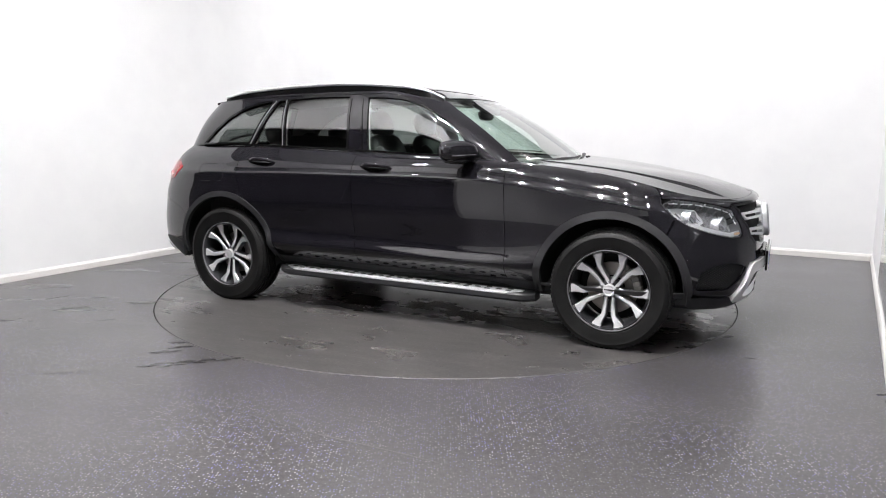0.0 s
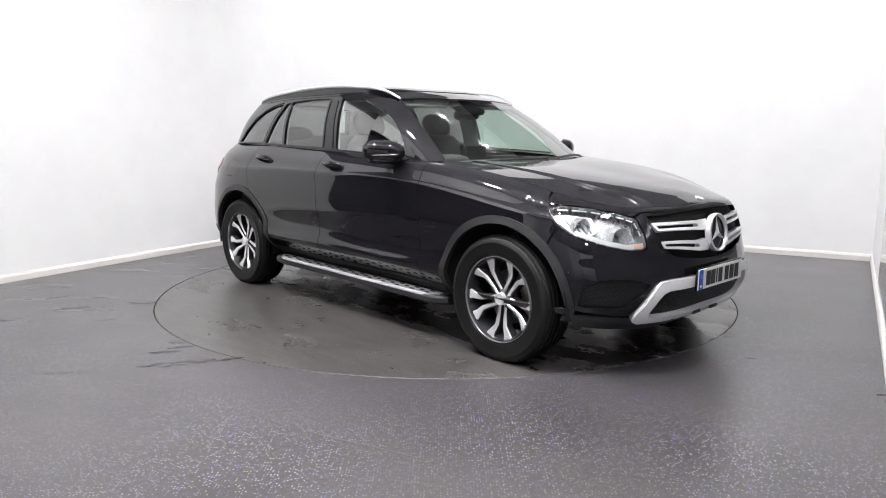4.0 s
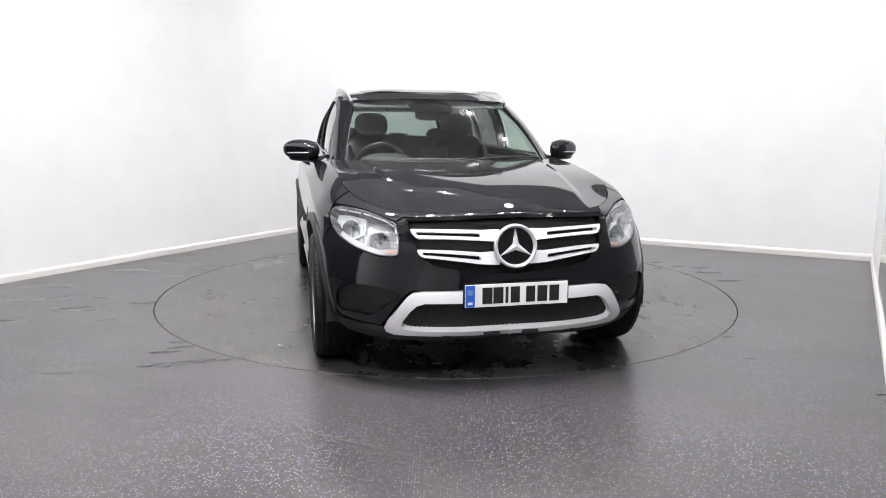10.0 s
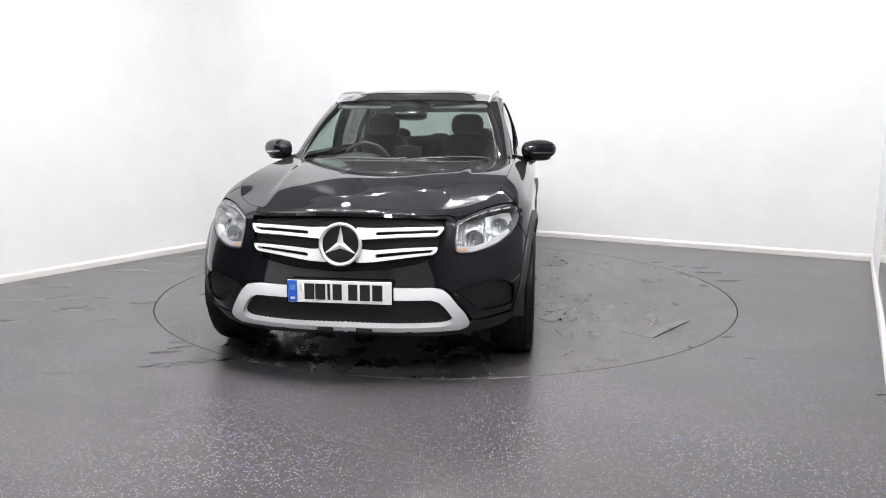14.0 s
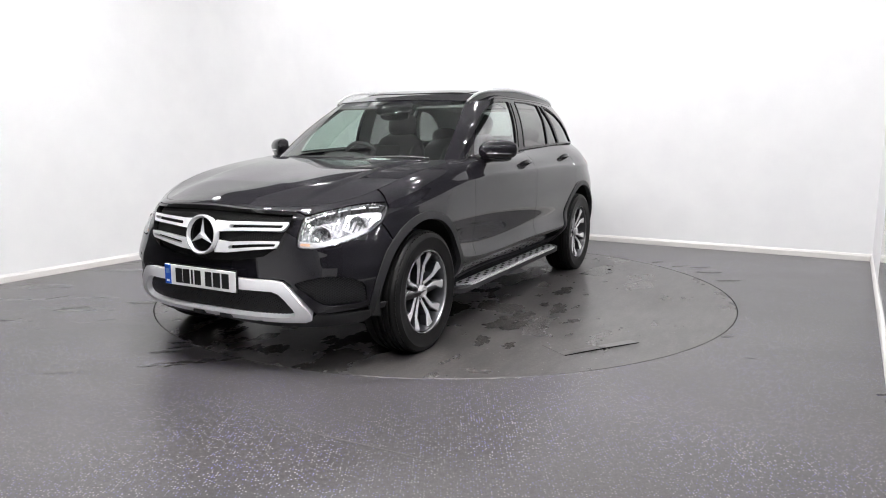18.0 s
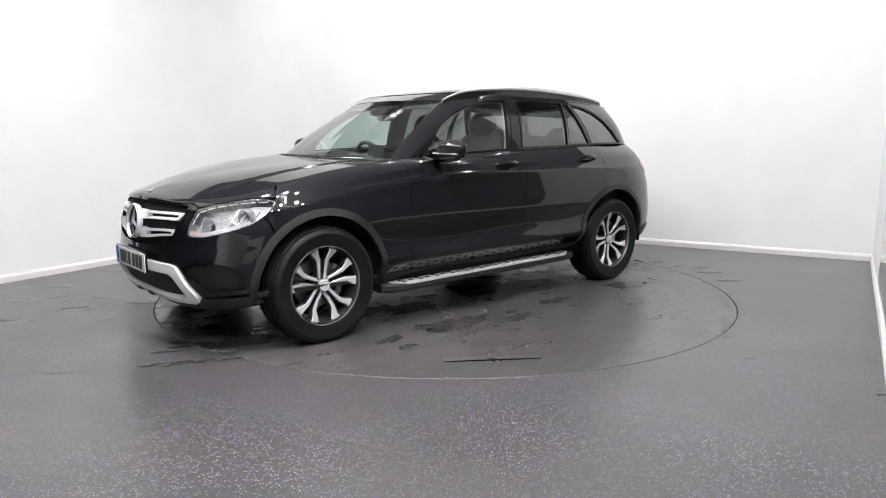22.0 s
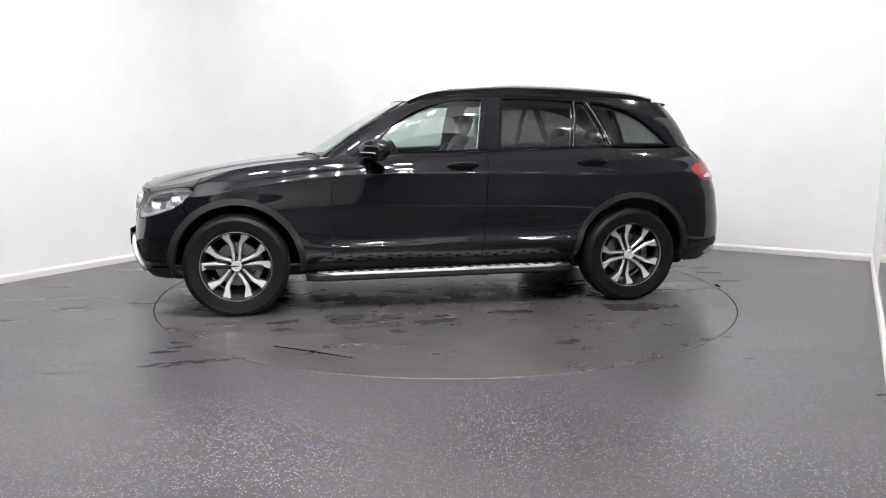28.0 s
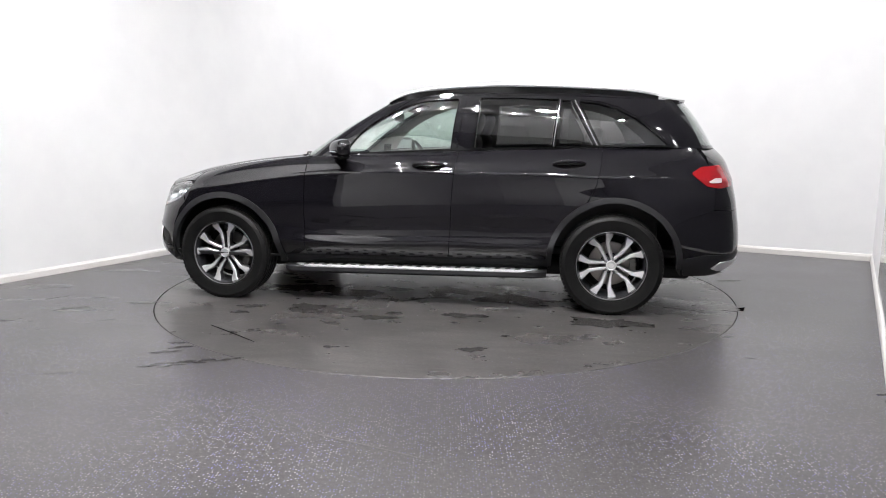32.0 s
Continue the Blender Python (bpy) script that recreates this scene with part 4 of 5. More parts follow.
panel("tailgate_window_frame", UPPER, rearframe, PAINT, car, "b", holes=[rearglass], step=.02, rim=.02)
for ob in panel("rear_window", UPPER, rearglass, REAR_GLASS, car, "b", "tinted rear glass", gap=-.003, step=.03, lift=-.006, rim=0):
    ob.visible_shadow = False

# inner shell behind the gaps
shell = [np.array([u, LOWER.v1]) for u in np.linspace(LOWER.u0, LOWER.u1, 60)] + [tail_end(.292), fx(-1.925, .292)] + arc(ARCH_R, .455, 174, 8, 20) + [fx(-.980, .311), fx(.960, .292)] + arc(ARCH_F, .43, 172, 8, 20) + [fx(1.837, .262), nose(.243)]
panel("inner_shell", LOWER, shell, INNER, car, "b", "dark inner body shell", holes=[LAMP, FOG], step=.03, lift=-.035, rim=0)


# ---- wheels ----
TYRE_R, RIM_R = 0.358, 0.240


def wheel_at(x, y, turn):
    wheel = empty("wheel", (x, y, HUB), car)
    wheel.rotation_euler = (0, 0, turn)
    return wheel


def tyre_mesh():
    half = 0.118
    prof = [(RIM_R - .012, -half + .03), (RIM_R + .006, -half + .012), (RIM_R + .03, -half + .002), (RIM_R + .07, -half - .004), (RIM_R + .098, -half + .004), (TYRE_R - .012, -half + .016), (TYRE_R - .003, -half + .034)]
    for d in (-.055, -.02, .02, .055):
        prof += [(TYRE_R, d - .011), (TYRE_R, d + .008), (TYRE_R - .008, d + .009), (TYRE_R - .008, d + .0115)]
    prof += [(TYRE_R - .003, half - .034), (TYRE_R - .012, half - .016), (RIM_R + .098, half - .004), (RIM_R + .080, half + .003), (RIM_R + .077, half + .0045), (RIM_R + .073, half + .003), (RIM_R + .05, half + .001), (RIM_R + .03, half - .002), (RIM_R + .012, half - .006), (RIM_R + .010, half - .010), (RIM_R, half - .012), (RIM_R - .012, half - .03)]
    bm = lathe(prof, (0, 0, 0), 96)
    # shoulder tread blocks
    for k in range(72):
        a = 2 * math.pi * k / 72
        for s in (-1, 1):
            q = Euler((0, -a, 0)).to_matrix()
            at = q @ Vector((TYRE_R - .0175, s * (half - .024), 0))
            box((.014, .03, .021), at, 0, q, bm)
    return bm


def rim_mesh():
    prof = [(RIM_R - .012, .104), (RIM_R - .018, .085), (RIM_R - .028, .03), (RIM_R - .03, -.06), (RIM_R - .01, -.10), (RIM_R + .002, -.11)]
    return lathe(prof, (0, 0, 0), 80)


def spoke_mesh():
    """One arm of a twin spoke: straight from the hub, then bent outwards to the rim."""
    edges = [(.026, .0095, .0300), (.090, .0115, .0335), (.150, .0150, .0440), (.158, .0175, .0500), (.198, .0340, .0900), (.205, .0360, .0920), (.2290, .0365, .0900)]
    mid = [(r, (i + o) / 2) for r, i, o in edges]
    wide = [(o - i) / 2 for r, i, o in edges]
    depth = [.062, .070, .078, .080, .089, .091, .095]
    bm = bmesh.new()
    rows = []
    for (r, o), w, d in zip(mid, wide, depth):
        r, o, w = (v * RIM_R / .240 for v in (r, o, w))
        rows.append([bm.verts.new((r, d - .05, o - w - .004)), bm.verts.new((r, d - .006, o - w)), bm.verts.new((r, d, o - w + .005)), bm.verts.new((r, d, o + w - .005)), bm.verts.new((r, d - .006, o + w)), bm.verts.new((r, d - .05, o + w + .004))])
    for a, b in zip(rows, rows[1:]):
        for i in range(5):
            f = bm.faces.new((a[i], a[i + 1], b[i + 1], b[i]))
            f.material_index = 0 if i in (1, 2, 3) else 1
    return bm


def wheel_parts(wheel):
    part("tyre", tyre_mesh(), RUBBER, wheel, "black rubber tyre with chunky shoulder tread", True)
    part("rim_barrel", rim_mesh(), ALLOY_DARK, wheel, "dark grey rim barrel", True)
    part("rim_lip", lathe([(RIM_R + .003, .104), (RIM_R + .001, .111), (RIM_R - .002, .1115), (RIM_R - .004, .107), (RIM_R - .006, .100)], (0, 0, 0), 80), LAMP_DARK, wheel, "thin machined rim lip", True)
    # near-black disc puts the shade behind the spokes into its colour
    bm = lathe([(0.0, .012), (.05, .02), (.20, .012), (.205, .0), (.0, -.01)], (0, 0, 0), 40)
    part("wheel_back", lathe([(.205, -.06), (.0, -.06)], (0, 0, 0), 40, bm), INNER, wheel, "black disc standing in for the shaded space behind the spokes").location = (0, -.075, 0)
    for k in range(5):
        for s in (1, -1):
            bm = spoke_mesh()
            if s < 0:
                bmesh.ops.transform(bm, matrix=Matrix.Diagonal((1, 1, -1, 1)), verts=bm.verts)
            bmesh.ops.transform(bm, matrix=Matrix.Rotation(radians(72 * k - 90), 4, "Y"), verts=bm.verts)
            part("spoke", bm, [ALLOY, ALLOY_DARK], wheel)
    bm = lathe([(.0, .084), (.022, .084), (.026, .078), (.031, .066), (.034, .056), (.062, .048), (.07, .035), (.07, .01)], (0, 0, 0), 40)
    part("hub", bm, ALLOY_DARK, wheel, "dark alloy hub", True)
    bm = lathe([(.0, .092), (.020, .092), (.024, .0905), (.028, .0935), (.033, .093), (.036, .089), (.037, .070)], (0, 0, 0), 32)
    part("hub_cap", bm, ALLOY, wheel, "silver hub cap with a small round badge", True)
    for k in range(5):
        a = radians(72 * k + 126)
        bm = lathe([(.0, .066), (.008, .066), (.0095, .063), (.0095, .045)], (.048 * math.cos(a), 0, .048 * math.sin(a)), 8)
        part("wheel_bolt", bm, LAMP_DARK, wheel, "", True)
    bm = lathe([(.075, -.012), (.152, -.012), (.154, -.014), (.154, -.034), (.152, -.036), (.075, -.036)], (0, 0, 0), 56)
    part("brake_disc", bm, DISC, wheel, "bare steel brake disc", True)
    bm = bmesh.new()
    for k in range(7):
        a = radians(-32 + 64 * k / 6)
        box((.05, .07, .035), (-.15 * math.cos(a) * 1.0, -.018, .15 * math.sin(a)), .006, Euler((0, a, 0)).to_matrix(), bm, 1)
    part("brake_caliper", bm, CALIPER, wheel, "cast grey brake caliper", True)


w = wheel_at(FRONT_AXLE, .820, 0)
wheel_parts(w)
for x, y, turn, roll in ((REAR_AXLE, .818, 0, 22), (FRONT_AXLE, -.820, 180, 36), (REAR_AXLE, -.818, 180, 36)):
    copy_thing(w, pose(x, y, HUB, 0, roll, turn))

# wheel wells
for x, r in ((ARCH_F[0], .44), (ARCH_R[0], .452)):
    for s in (1, -1):
        bm = bmesh.new()
        pts = [(x + r * math.cos(a), .36 + r * math.sin(a)) for a in np.linspace(-.15, math.pi + .15, 24)]
        rows = [[bm.verts.new((px, s * .890, pz)), bm.verts.new((px, s * .50, pz))] for px, pz in pts]
        for a, b in zip(rows, rows[1:]):
            bm.faces.new((a[0], a[1], b[1], b[0]))
        bm.faces.new([q[1] for q in rows])
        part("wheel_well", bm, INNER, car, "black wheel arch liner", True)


# ---- front end ----
def on(surface, uv, lift=0.0):
    q = np.atleast_2d(np.asarray(uv, float))
    return surface.points(q) + surface.normals(q) * lift


def strips(name, surface, lines, width, height, mat, parent, label="", lift=0.0, mirror=True):
    """Thin raised bars along lines of (u, v) points, all in one mesh."""
    verts, faces = [], []
    for line in lines:
        uv = np.asarray(line, float)
        p, n = surface.points(uv), surface.normals(uv)
        d = np.gradient(p, axis=0)
        d /= np.maximum(np.linalg.norm(d, axis=1), 1e-9)[:, None]
        s = np.cross(d, n) * width / 2
        base = len(verts)
        for i in range(len(p)):
            verts += [p[i] - s[i] + n[i] * (lift - height), p[i] - s[i] + n[i] * lift, p[i] + s[i] + n[i] * lift, p[i] + s[i] + n[i] * (lift - height)]
        for i in range(len(p) - 1):
            for k in range(3):
                faces.append([base + 4 * i + k, base + 4 * i + k + 1, base + 4 * i + 5 + k, base + 4 * i + 4 + k])
    verts = np.array(verts)
    made = []
    for m in ((1, -1) if mirror else (1,)):
        made.append(mesh_object(name, verts * [1, m, 1], faces, mat, parent, label, smooth=False))
    return made


def lattice(outline, pitch, slope=0.62):
    """Crossing diagonal lines clipped to an outline."""
    o = np.asarray(outline, float)
    lo, hi = o.min(0), o.max(0)
    lines = []
    span = (hi[1] - lo[1]) / slope
    for way in (1, -1):
        starts = np.arange(lo[0] - span, hi[0] + span, pitch)
        for s in starts:
            t = np.linspace(0, 1, 40)
            pts = np.stack([s + way * t * span, lo[1] + t * (hi[1] - lo[1])], 1)
            ok = inside(o, pts)
            run = []
            for p, k in zip(pts, ok):
                if k:
                    run.append(p)
                else:
                    if len(run) > 2:
                        lines.append(run)
                    run = []
            if len(run) > 2:
                lines.append(run)
    return lines


grille = mesh_object("radiator_grille", *skin(LOWER, shrunk(GRILLE, -.004), step=.025, lift=-.045, rim=0)[:2], INNER, car, "black radiator grille with two silver louvres and a round badge")
flip_v, flip_f, flip_n = skin(LOWER, shrunk(GRILLE, -.004), step=.025, lift=-.045, rim=0)
mesh_object("backing", flip_v * [1, -1, 1], [q[::-1] for q in flip_f], INNER, grille)
for ob in strips("grille_mesh", LOWER, lattice(shrunk(GRILLE, .004), .028), .005, .006, INNER, grille, "black diamond mesh", -.026):
    tagged(ob, kind="stuff")
BAR_TOP = rounded([fy(.073, .736), fy(.073, .796), fy(.156, .793), fy(.494, .796), fy(.486, .773), fy(.467, .753), fy(.165, .743)], .010, 3)
SLOT_TOP = rounded([fy(.170, .759), fy(.170, .776), fy(.471, .783), fy(.465, .767)], .008, 3)
BAR_LOW = rounded([fy(.073, .625), fy(.073, .692), fy(.165, .686), fy(.469, .702), fy(.465, .682), fy(.445, .664), fy(.165, .630)], .010, 3)
SLOT_LOW = rounded([fy(.170, .649), fy(.170, .668), fy(.449, .688), fy(.442, .675)], .008, 3)
for bar, slot in ((BAR_TOP, SLOT_TOP), (BAR_LOW, SLOT_LOW)):
    panel("louvre", LOWER, bar, SILVER, grille, "lr", "satin silver louvre with a dark slot", holes=[slot], step=.006, lift=.004, rim=.03, crown=.004)
strips("grille_surround", LOWER, [np.concatenate([np.linspace(a, b, 8)[:-1] for a, b in zip(GRILLE, GRILLE[1:])] + [GRILLE[-1:]])], .016, .03, GLOSS, grille, "gloss black grille surround", .0015)

star_x, star_z, lean = 2.226, .716, radians(8)
badge = lathe([(.089, .0), (.092, .010), (.099, .016), (.106, .012), (.109, .0), (.105, -.02), (.089, -.02)], (0, 0, 0), 64)
bmesh.ops.transform(badge, matrix=Matrix.Translation((star_x, 0, star_z)) @ Matrix.Rotation(-lean, 4, "Y") @ Matrix.Rotation(radians(-90), 4, "Z"), verts=badge.verts)
ring = part("badge_ring", badge, BADGE, grille, "bright chrome badge ring", True)
bm = lathe([(.0, -.006), (.094, -.006)], (0, 0, 0), 48)
bmesh.ops.transform(bm, matrix=Matrix.Translation((star_x, 0, star_z)) @ Matrix.Rotation(-lean, 4, "Y") @ Matrix.Rotation(radians(-90), 4, "Z"), verts=bm.verts)
part("badge_backing", bm, GLOSS, grille, "gloss black badge backing")
bm = bmesh.new()
mid = bm.verts.new((.014, 0, 0))
tips = []
for k in range(6):
    a = radians(90 + 60 * k)
    r = .094 if k % 2 == 0 else .019
    tips.append(bm.verts.new((.001, r * math.cos(a), r * math.sin(a))))
for k in range(6):
    bm.faces.new((mid, tips[k], tips[(k + 1) % 6]))
bmesh.ops.transform(bm, matrix=Matrix.Translation((star_x, 0, star_z)) @ Matrix.Rotation(-lean, 4, "Y"), verts=bm.verts)
part("badge_arms", bm, BADGE, grille, "three bright chrome arms")

p = HOOD.points(np.array([[2.112, 0.0]]))[0]
bm = lathe([(.0, .004), (.015, .004), (.016, .006), (.022, .005), (.024, .0)], (0, 0, 0), 32)
bmesh.ops.transform(bm, matrix=Matrix.Translation((p[0], 0, p[2] + .001)) @ Matrix.Rotation(radians(18), 4, "Y") @ Matrix.Rotation(radians(90), 4, "X"), verts=bm.verts)
part("bonnet_badge", bm, BADGE, car, "small round silver bonnet badge", True)

# lower intakes
for name, outline, depth, pitch in (("lower_intake", shrunk(SKID_IN, -.01), -.035, .024), ("fog_lamp_intake", shrunk(FOG, -.006), -.035, .024)):
    intake = panel(name, LOWER, outline, INNER, car, "lr", "recessed black intake with honeycomb mesh", step=.02, lift=depth, rim=0)
    for ob, other in zip(strips("intake_mesh", LOWER, lattice(shrunk(outline, .004), pitch), .005, .006, MESH, None, "dark honeycomb mesh", depth + .02), intake):
        ob.parent = other
        tagged(ob, kind="stuff")
for y in np.array((-.30, -.10, .10, .30)):
    bm = box((.03, .085, .022), (2.178 - .05 * (y / .4) ** 2, y, .276), .006)
    part("guard_notch", bm, CLADDING, car, "black notch in the silver guard", True)
for y in (.33, -.33):
    c = on(LOWER, fy(abs(y), .42), -.015)[0]
    part("parking_sensor", box((.012, .02, .02), (c[0], math.copysign(c[1], y), c[2]), .005), CLADDING, car, "", True)
for s in (1, -1):
    for uv in (fx(1.865, .544), fy(.642, .544)):
        q, nn = on(LOWER, uv, .001)[0], LOWER.normals(np.atleast_2d(uv))[0]
        bm = lathe([(.0, .0015), (.008, .001), (.009, .0)], (0, 0, 0), 16)
        turn = Vector((nn[0], s * nn[1], nn[2])).to_track_quat("Y", "Z").to_matrix().to_4x4()
        bmesh.ops.transform(bm, matrix=Matrix.Translation((q[0], s * q[1], q[2])) @ turn, verts=bm.verts)
        part("parking_sensor", bm, GLOSS, car, "", True)

# number plate, its characters as plain bars
PX, PZ = 2.262, .486
plate = part("number_plate", box((.012, .535, .124), (PX - .009, 0, PZ), .004), GLOSS, car, "white front number plate with a blue band, on a black holder")
part("plate_face", box((.005, .520, .111), (PX, 0, PZ), .002), PLATE, plate, "white plate face")
part("plate_band", box((.0022, .046, .107), (PX + .0026, -.235, PZ)), PLATE_BLUE, plate, "blue band")
part("band_mark", box((.001, .022, .012), (PX + .0042, -.235, PZ - .035)), PLATE, plate, "pale mark")
part("band_mark", box((.001, .026, .026), (PX + .0042, -.235, PZ + .018)), material("plate_gold", (.12, .25, .55), .4), plate, "pale blue mark")
for y, wd in ((-.150, .050), (-.095, .050), (-.052, .014), (-.010, .046), (.068, .046), (.128, .050), (.190, .050)):
    part("plate_bar", box((.0016, wd, .079), (PX + .0032, y, PZ)), PLATE_INK, plate)
part("plate_joint", box((.30, .40, .11), (PX - .17, 0, PZ), .01), GLOSS, plate, "black plate mount")

# headlamps
lens = panel("headlamp", LOWER, LAMP, LENS, car, "lr", "large clear headlamp with chrome reflectors", gap=.001, step=.02, lift=.001, rim=0)
bowl_uv = [(fy(.650, .750), .052), (fx(1.862, .802), .044)]
for side, host in zip((1, -1), lens):
    host.visible_shadow = False
    sd = "l" if side > 0 else "r"
    panel("bezel", LOWER, LAMP, LAMP_DARK, host, sd, "bright lamp bezel", holes=[shrunk(LAMP, .005)], step=.006, lift=-.004, rim=.065)
    panel("reflector", LOWER, shrunk(LAMP, .001), LAMP_BACK, host, sd, "chrome lamp reflector", step=.02, lift=-.066, rim=0)
    panel("side_reflector", LOWER, rounded([fx(1.728, .852), fx(1.800, .858), fy(.700, .848), fy(.716, .770), fx(1.905, .742), fx(1.848, .762), fx(1.788, .795)], .012, 3), LAMP_BRIGHT, host, sd, "bright outer lamp reflector", step=.01, lift=-.046, rim=.012, crown=-.012)
    panel("indicator", LOWER, rounded([fy(.562, .679), fy(.578, .672), fy(.640, .673), fx(1.938, .714), fx(1.850, .749), fx(1.852, .766), fx(1.938, .735), fy(.640, .697), fy(.562, .704)], .005, 2), INDICATOR, host, sd, "pale indicator strip", step=.008, lift=-.012, rim=.03)
    panel("amber_reflector", LOWER, rounded([fy(.566, .681), fy(.612, .678), fy(.608, .692), fy(.566, .694)], .004, 2), AMBER, host, sd, "amber reflector", step=.006, lift=-.008, rim=.01)
    # row of small bright blocks under the upper edge
    brow = [fx(1.735, .868), fx(1.790, .867), fy(.700, .861), fy(.660, .850), fy(.622, .838), fy(.590, .824), fy(.566, .806), fy(.560, .770), fy(.560, .735)]
    for a, b in zip(brow, brow[1:]):
        q = on(LOWER, [a * .88 + b * .12, a * .5 + b * .5, a * .12 + b * .88], -.016)
        part("daylight_block", tube([(v[0], side * v[1], v[2]) for v in q], .0036, 8), DAY_BLOCK, host, "clear daylight block", True)
    for uv, r in bowl_uv:
        c = on(LOWER, uv, -.060)[0]
        turn = Vector((.93, .30 * side, 0)).normalized().to_track_quat("Y", "Z").to_matrix().to_4x4()
        put = Matrix.Translation((c[0] - .012, c[1] * side, c[2])) @ turn
        bm = lathe([(r * .22, -.004), (r * .25, .0), (r * .55, .008), (r * .80, .024), (r * .96, .046), (r, .052), (r * 1.06, .050), (r * 1.04, .0)], (0, 0, 0), 36)
        bmesh.ops.transform(bm, matrix=put, verts=bm.verts)
        part("lamp_bowl", bm, LAMP_BACK, host, "round chrome lamp bowl", True)
        bm = lathe([(.0, .035), (r * .16, .03), (r * .22, .0)], (0, 0, 0), 20)
        bmesh.ops.transform(bm, matrix=put, verts=bm.verts)
        part("bulb_shield", bm, LAMP_DARK, host, "grey bulb shield", True)
    for k in range(12):
        y = .580 + .020 * k
        a, b = fy(y, .712 + .03 * (k / 11) ** 2), fy(y, .800 + .035 * (k / 11))
        q = on(LOWER, [a, b], -.056)
        part("flute", tube([(q[0][0], side * q[0][1], q[0][2]), (q[1][0], side * q[1][1], q[1][2])], .0055, 6), LAMP_BACK, host, "", True)

# tail lamps
for side, host in zip("lr", panel("tail_lamp", LOWER, TAIL_LAMP, RED, car, "lr", "red tail lamp with a clear strip", gap=.001, step=.012, lift=.003, rim=.03, crown=.004)):
    panel("clear_strip", LOWER, rounded([fx(-2.060, .928), fx(-2.105, .948), fx(-2.155, .948), fx(-2.155, .919), fx(-2.085, .917)], .008, 2), RED_GLASS, host, side, "clear lamp strip", step=.008, lift=.009, rim=.01)


# ---- body details ----
def blob(size, power=2.6, rings=14, bm=None, at=(0, 0, 0), turn=None, flat_back=None):
    """A rounded block with soft faces."""
    bm = bm or bmesh.new()
    start = len(bm.verts)
    geom = bmesh.ops.create_uvsphere(bm, u_segments=rings * 2, v_segments=rings, radius=1)
    for v in geom["verts"]:
        c = v.co.normalized()
        n = (abs(c.x) ** power + abs(c.y) ** power + abs(c.z) ** power) ** (1 / power)
        c = c / n
        v.co = Vector((c.x * size[0] / 2, c.y * size[1] / 2, c.z * size[2] / 2))
        if flat_back is not None and v.co.x < flat_back:
            v.co.x = flat_back + (v.co.x - flat_back) * 0.06
    m = Matrix.Translation(at) @ (turn.to_4x4() if turn is not None else Matrix.Identity(4))
    bmesh.ops.transform(bm, matrix=m, verts=geom["verts"])
    return bm


for s in (1, -1):
    turn = Euler((0, 0, radians(36 * s))).to_matrix()
    at = Vector((.488, s * .948, 1.138))
    bm = blob((.125, .268, .138), 2.9, 16, None, at, turn, -.035)
    for v in bm.verts:
        f = (s * v.co.y - .864) / .18
        v.co.z += -.020 * max(0, f - .4) * (1 if v.co.z > at.z else -1) - .014 * (v.co.x - at.x) / .08 * (1 if v.co.z > at.z else -.3)
    mirror = part("wing_mirror", bm, PAINT, car, "gloss black wing mirror with a silver indicator strip", True)
    bm = bmesh.new()
    tube([at + turn @ Vector((.061 - .036 * abs((k - 2.5) / 4) ** 2.5, s * (-.09 + .20 * k / 6), -.018 - .004 * k / 6)) for k in range(6)], .0055, 8, bm)
    part("indicator_strip", bm, CHROME, mirror, "bright indicator strip", True)
    part("mirror_lower_shell", blob((.11, .20, .05), 2.6, 10, None, at + Vector((-.002, s * -.005, -.052)), turn), GLOSS, mirror, "gloss black lower shell", True)
    part("mirror_glass", box((.004, .19, .105), at + turn @ Vector((-.0385, 0, 0)), .002, turn), CHROME, mirror, "mirror glass")
    part("mirror_arm", tube([(.535, s * .775, 1.080), (.525, s * .83, 1.070), (.505, s * .885, 1.076), (.492, s * .922, 1.092)], [.03, .026, .024, .026], 10, None, 1.4), GLOSS, mirror, "gloss black mirror arm", True)

# door handles
for doors, x0, x1, z0 in ((fd, -.030, -.260, 1.022), (rd, -1.015, -1.240, 1.040)):
    for s, host in zip((1, -1), doors):
        mx = (x0 + x1) / 2
        cup = rounded([fx(mx + .09, z0 + .016), fx(mx - .09, z0 + .018), fx(mx - .075, z0 - .026), fx(mx + .075, z0 - .028)], .03, 4)
        panel("handle_cup", LOWER, cup, GLOSS, host, "l" if s > 0 else "r", "dark recess behind the handle", step=.01, lift=.0015, rim=.002)
        edge = [on(LOWER, uv, .003)[0] for uv in cup + cup[:1]]
        part("handle_rim", tube([(q[0], s * q[1], q[2]) for q in edge], .0028, 6), CHROME, host, "bright edge of the handle recess", True)
        pts, rad = [], []
        for k in range(11):
            t = k / 10
            q = on(LOWER, fx(x0 + (x1 - x0) * t, z0 + .004 * t), .006 + .030 * math.sin(math.pi * min(1, max(0, t))) ** .55)[0]
            pts.append((q[0], s * q[1], q[2]))
            rad.append(.008 + .007 * math.sin(math.pi * t) ** .6)
        bm = tube(pts, rad, 10, None, .8)
        part("door_handle", bm, PAINT, host, "gloss black door handle", True)

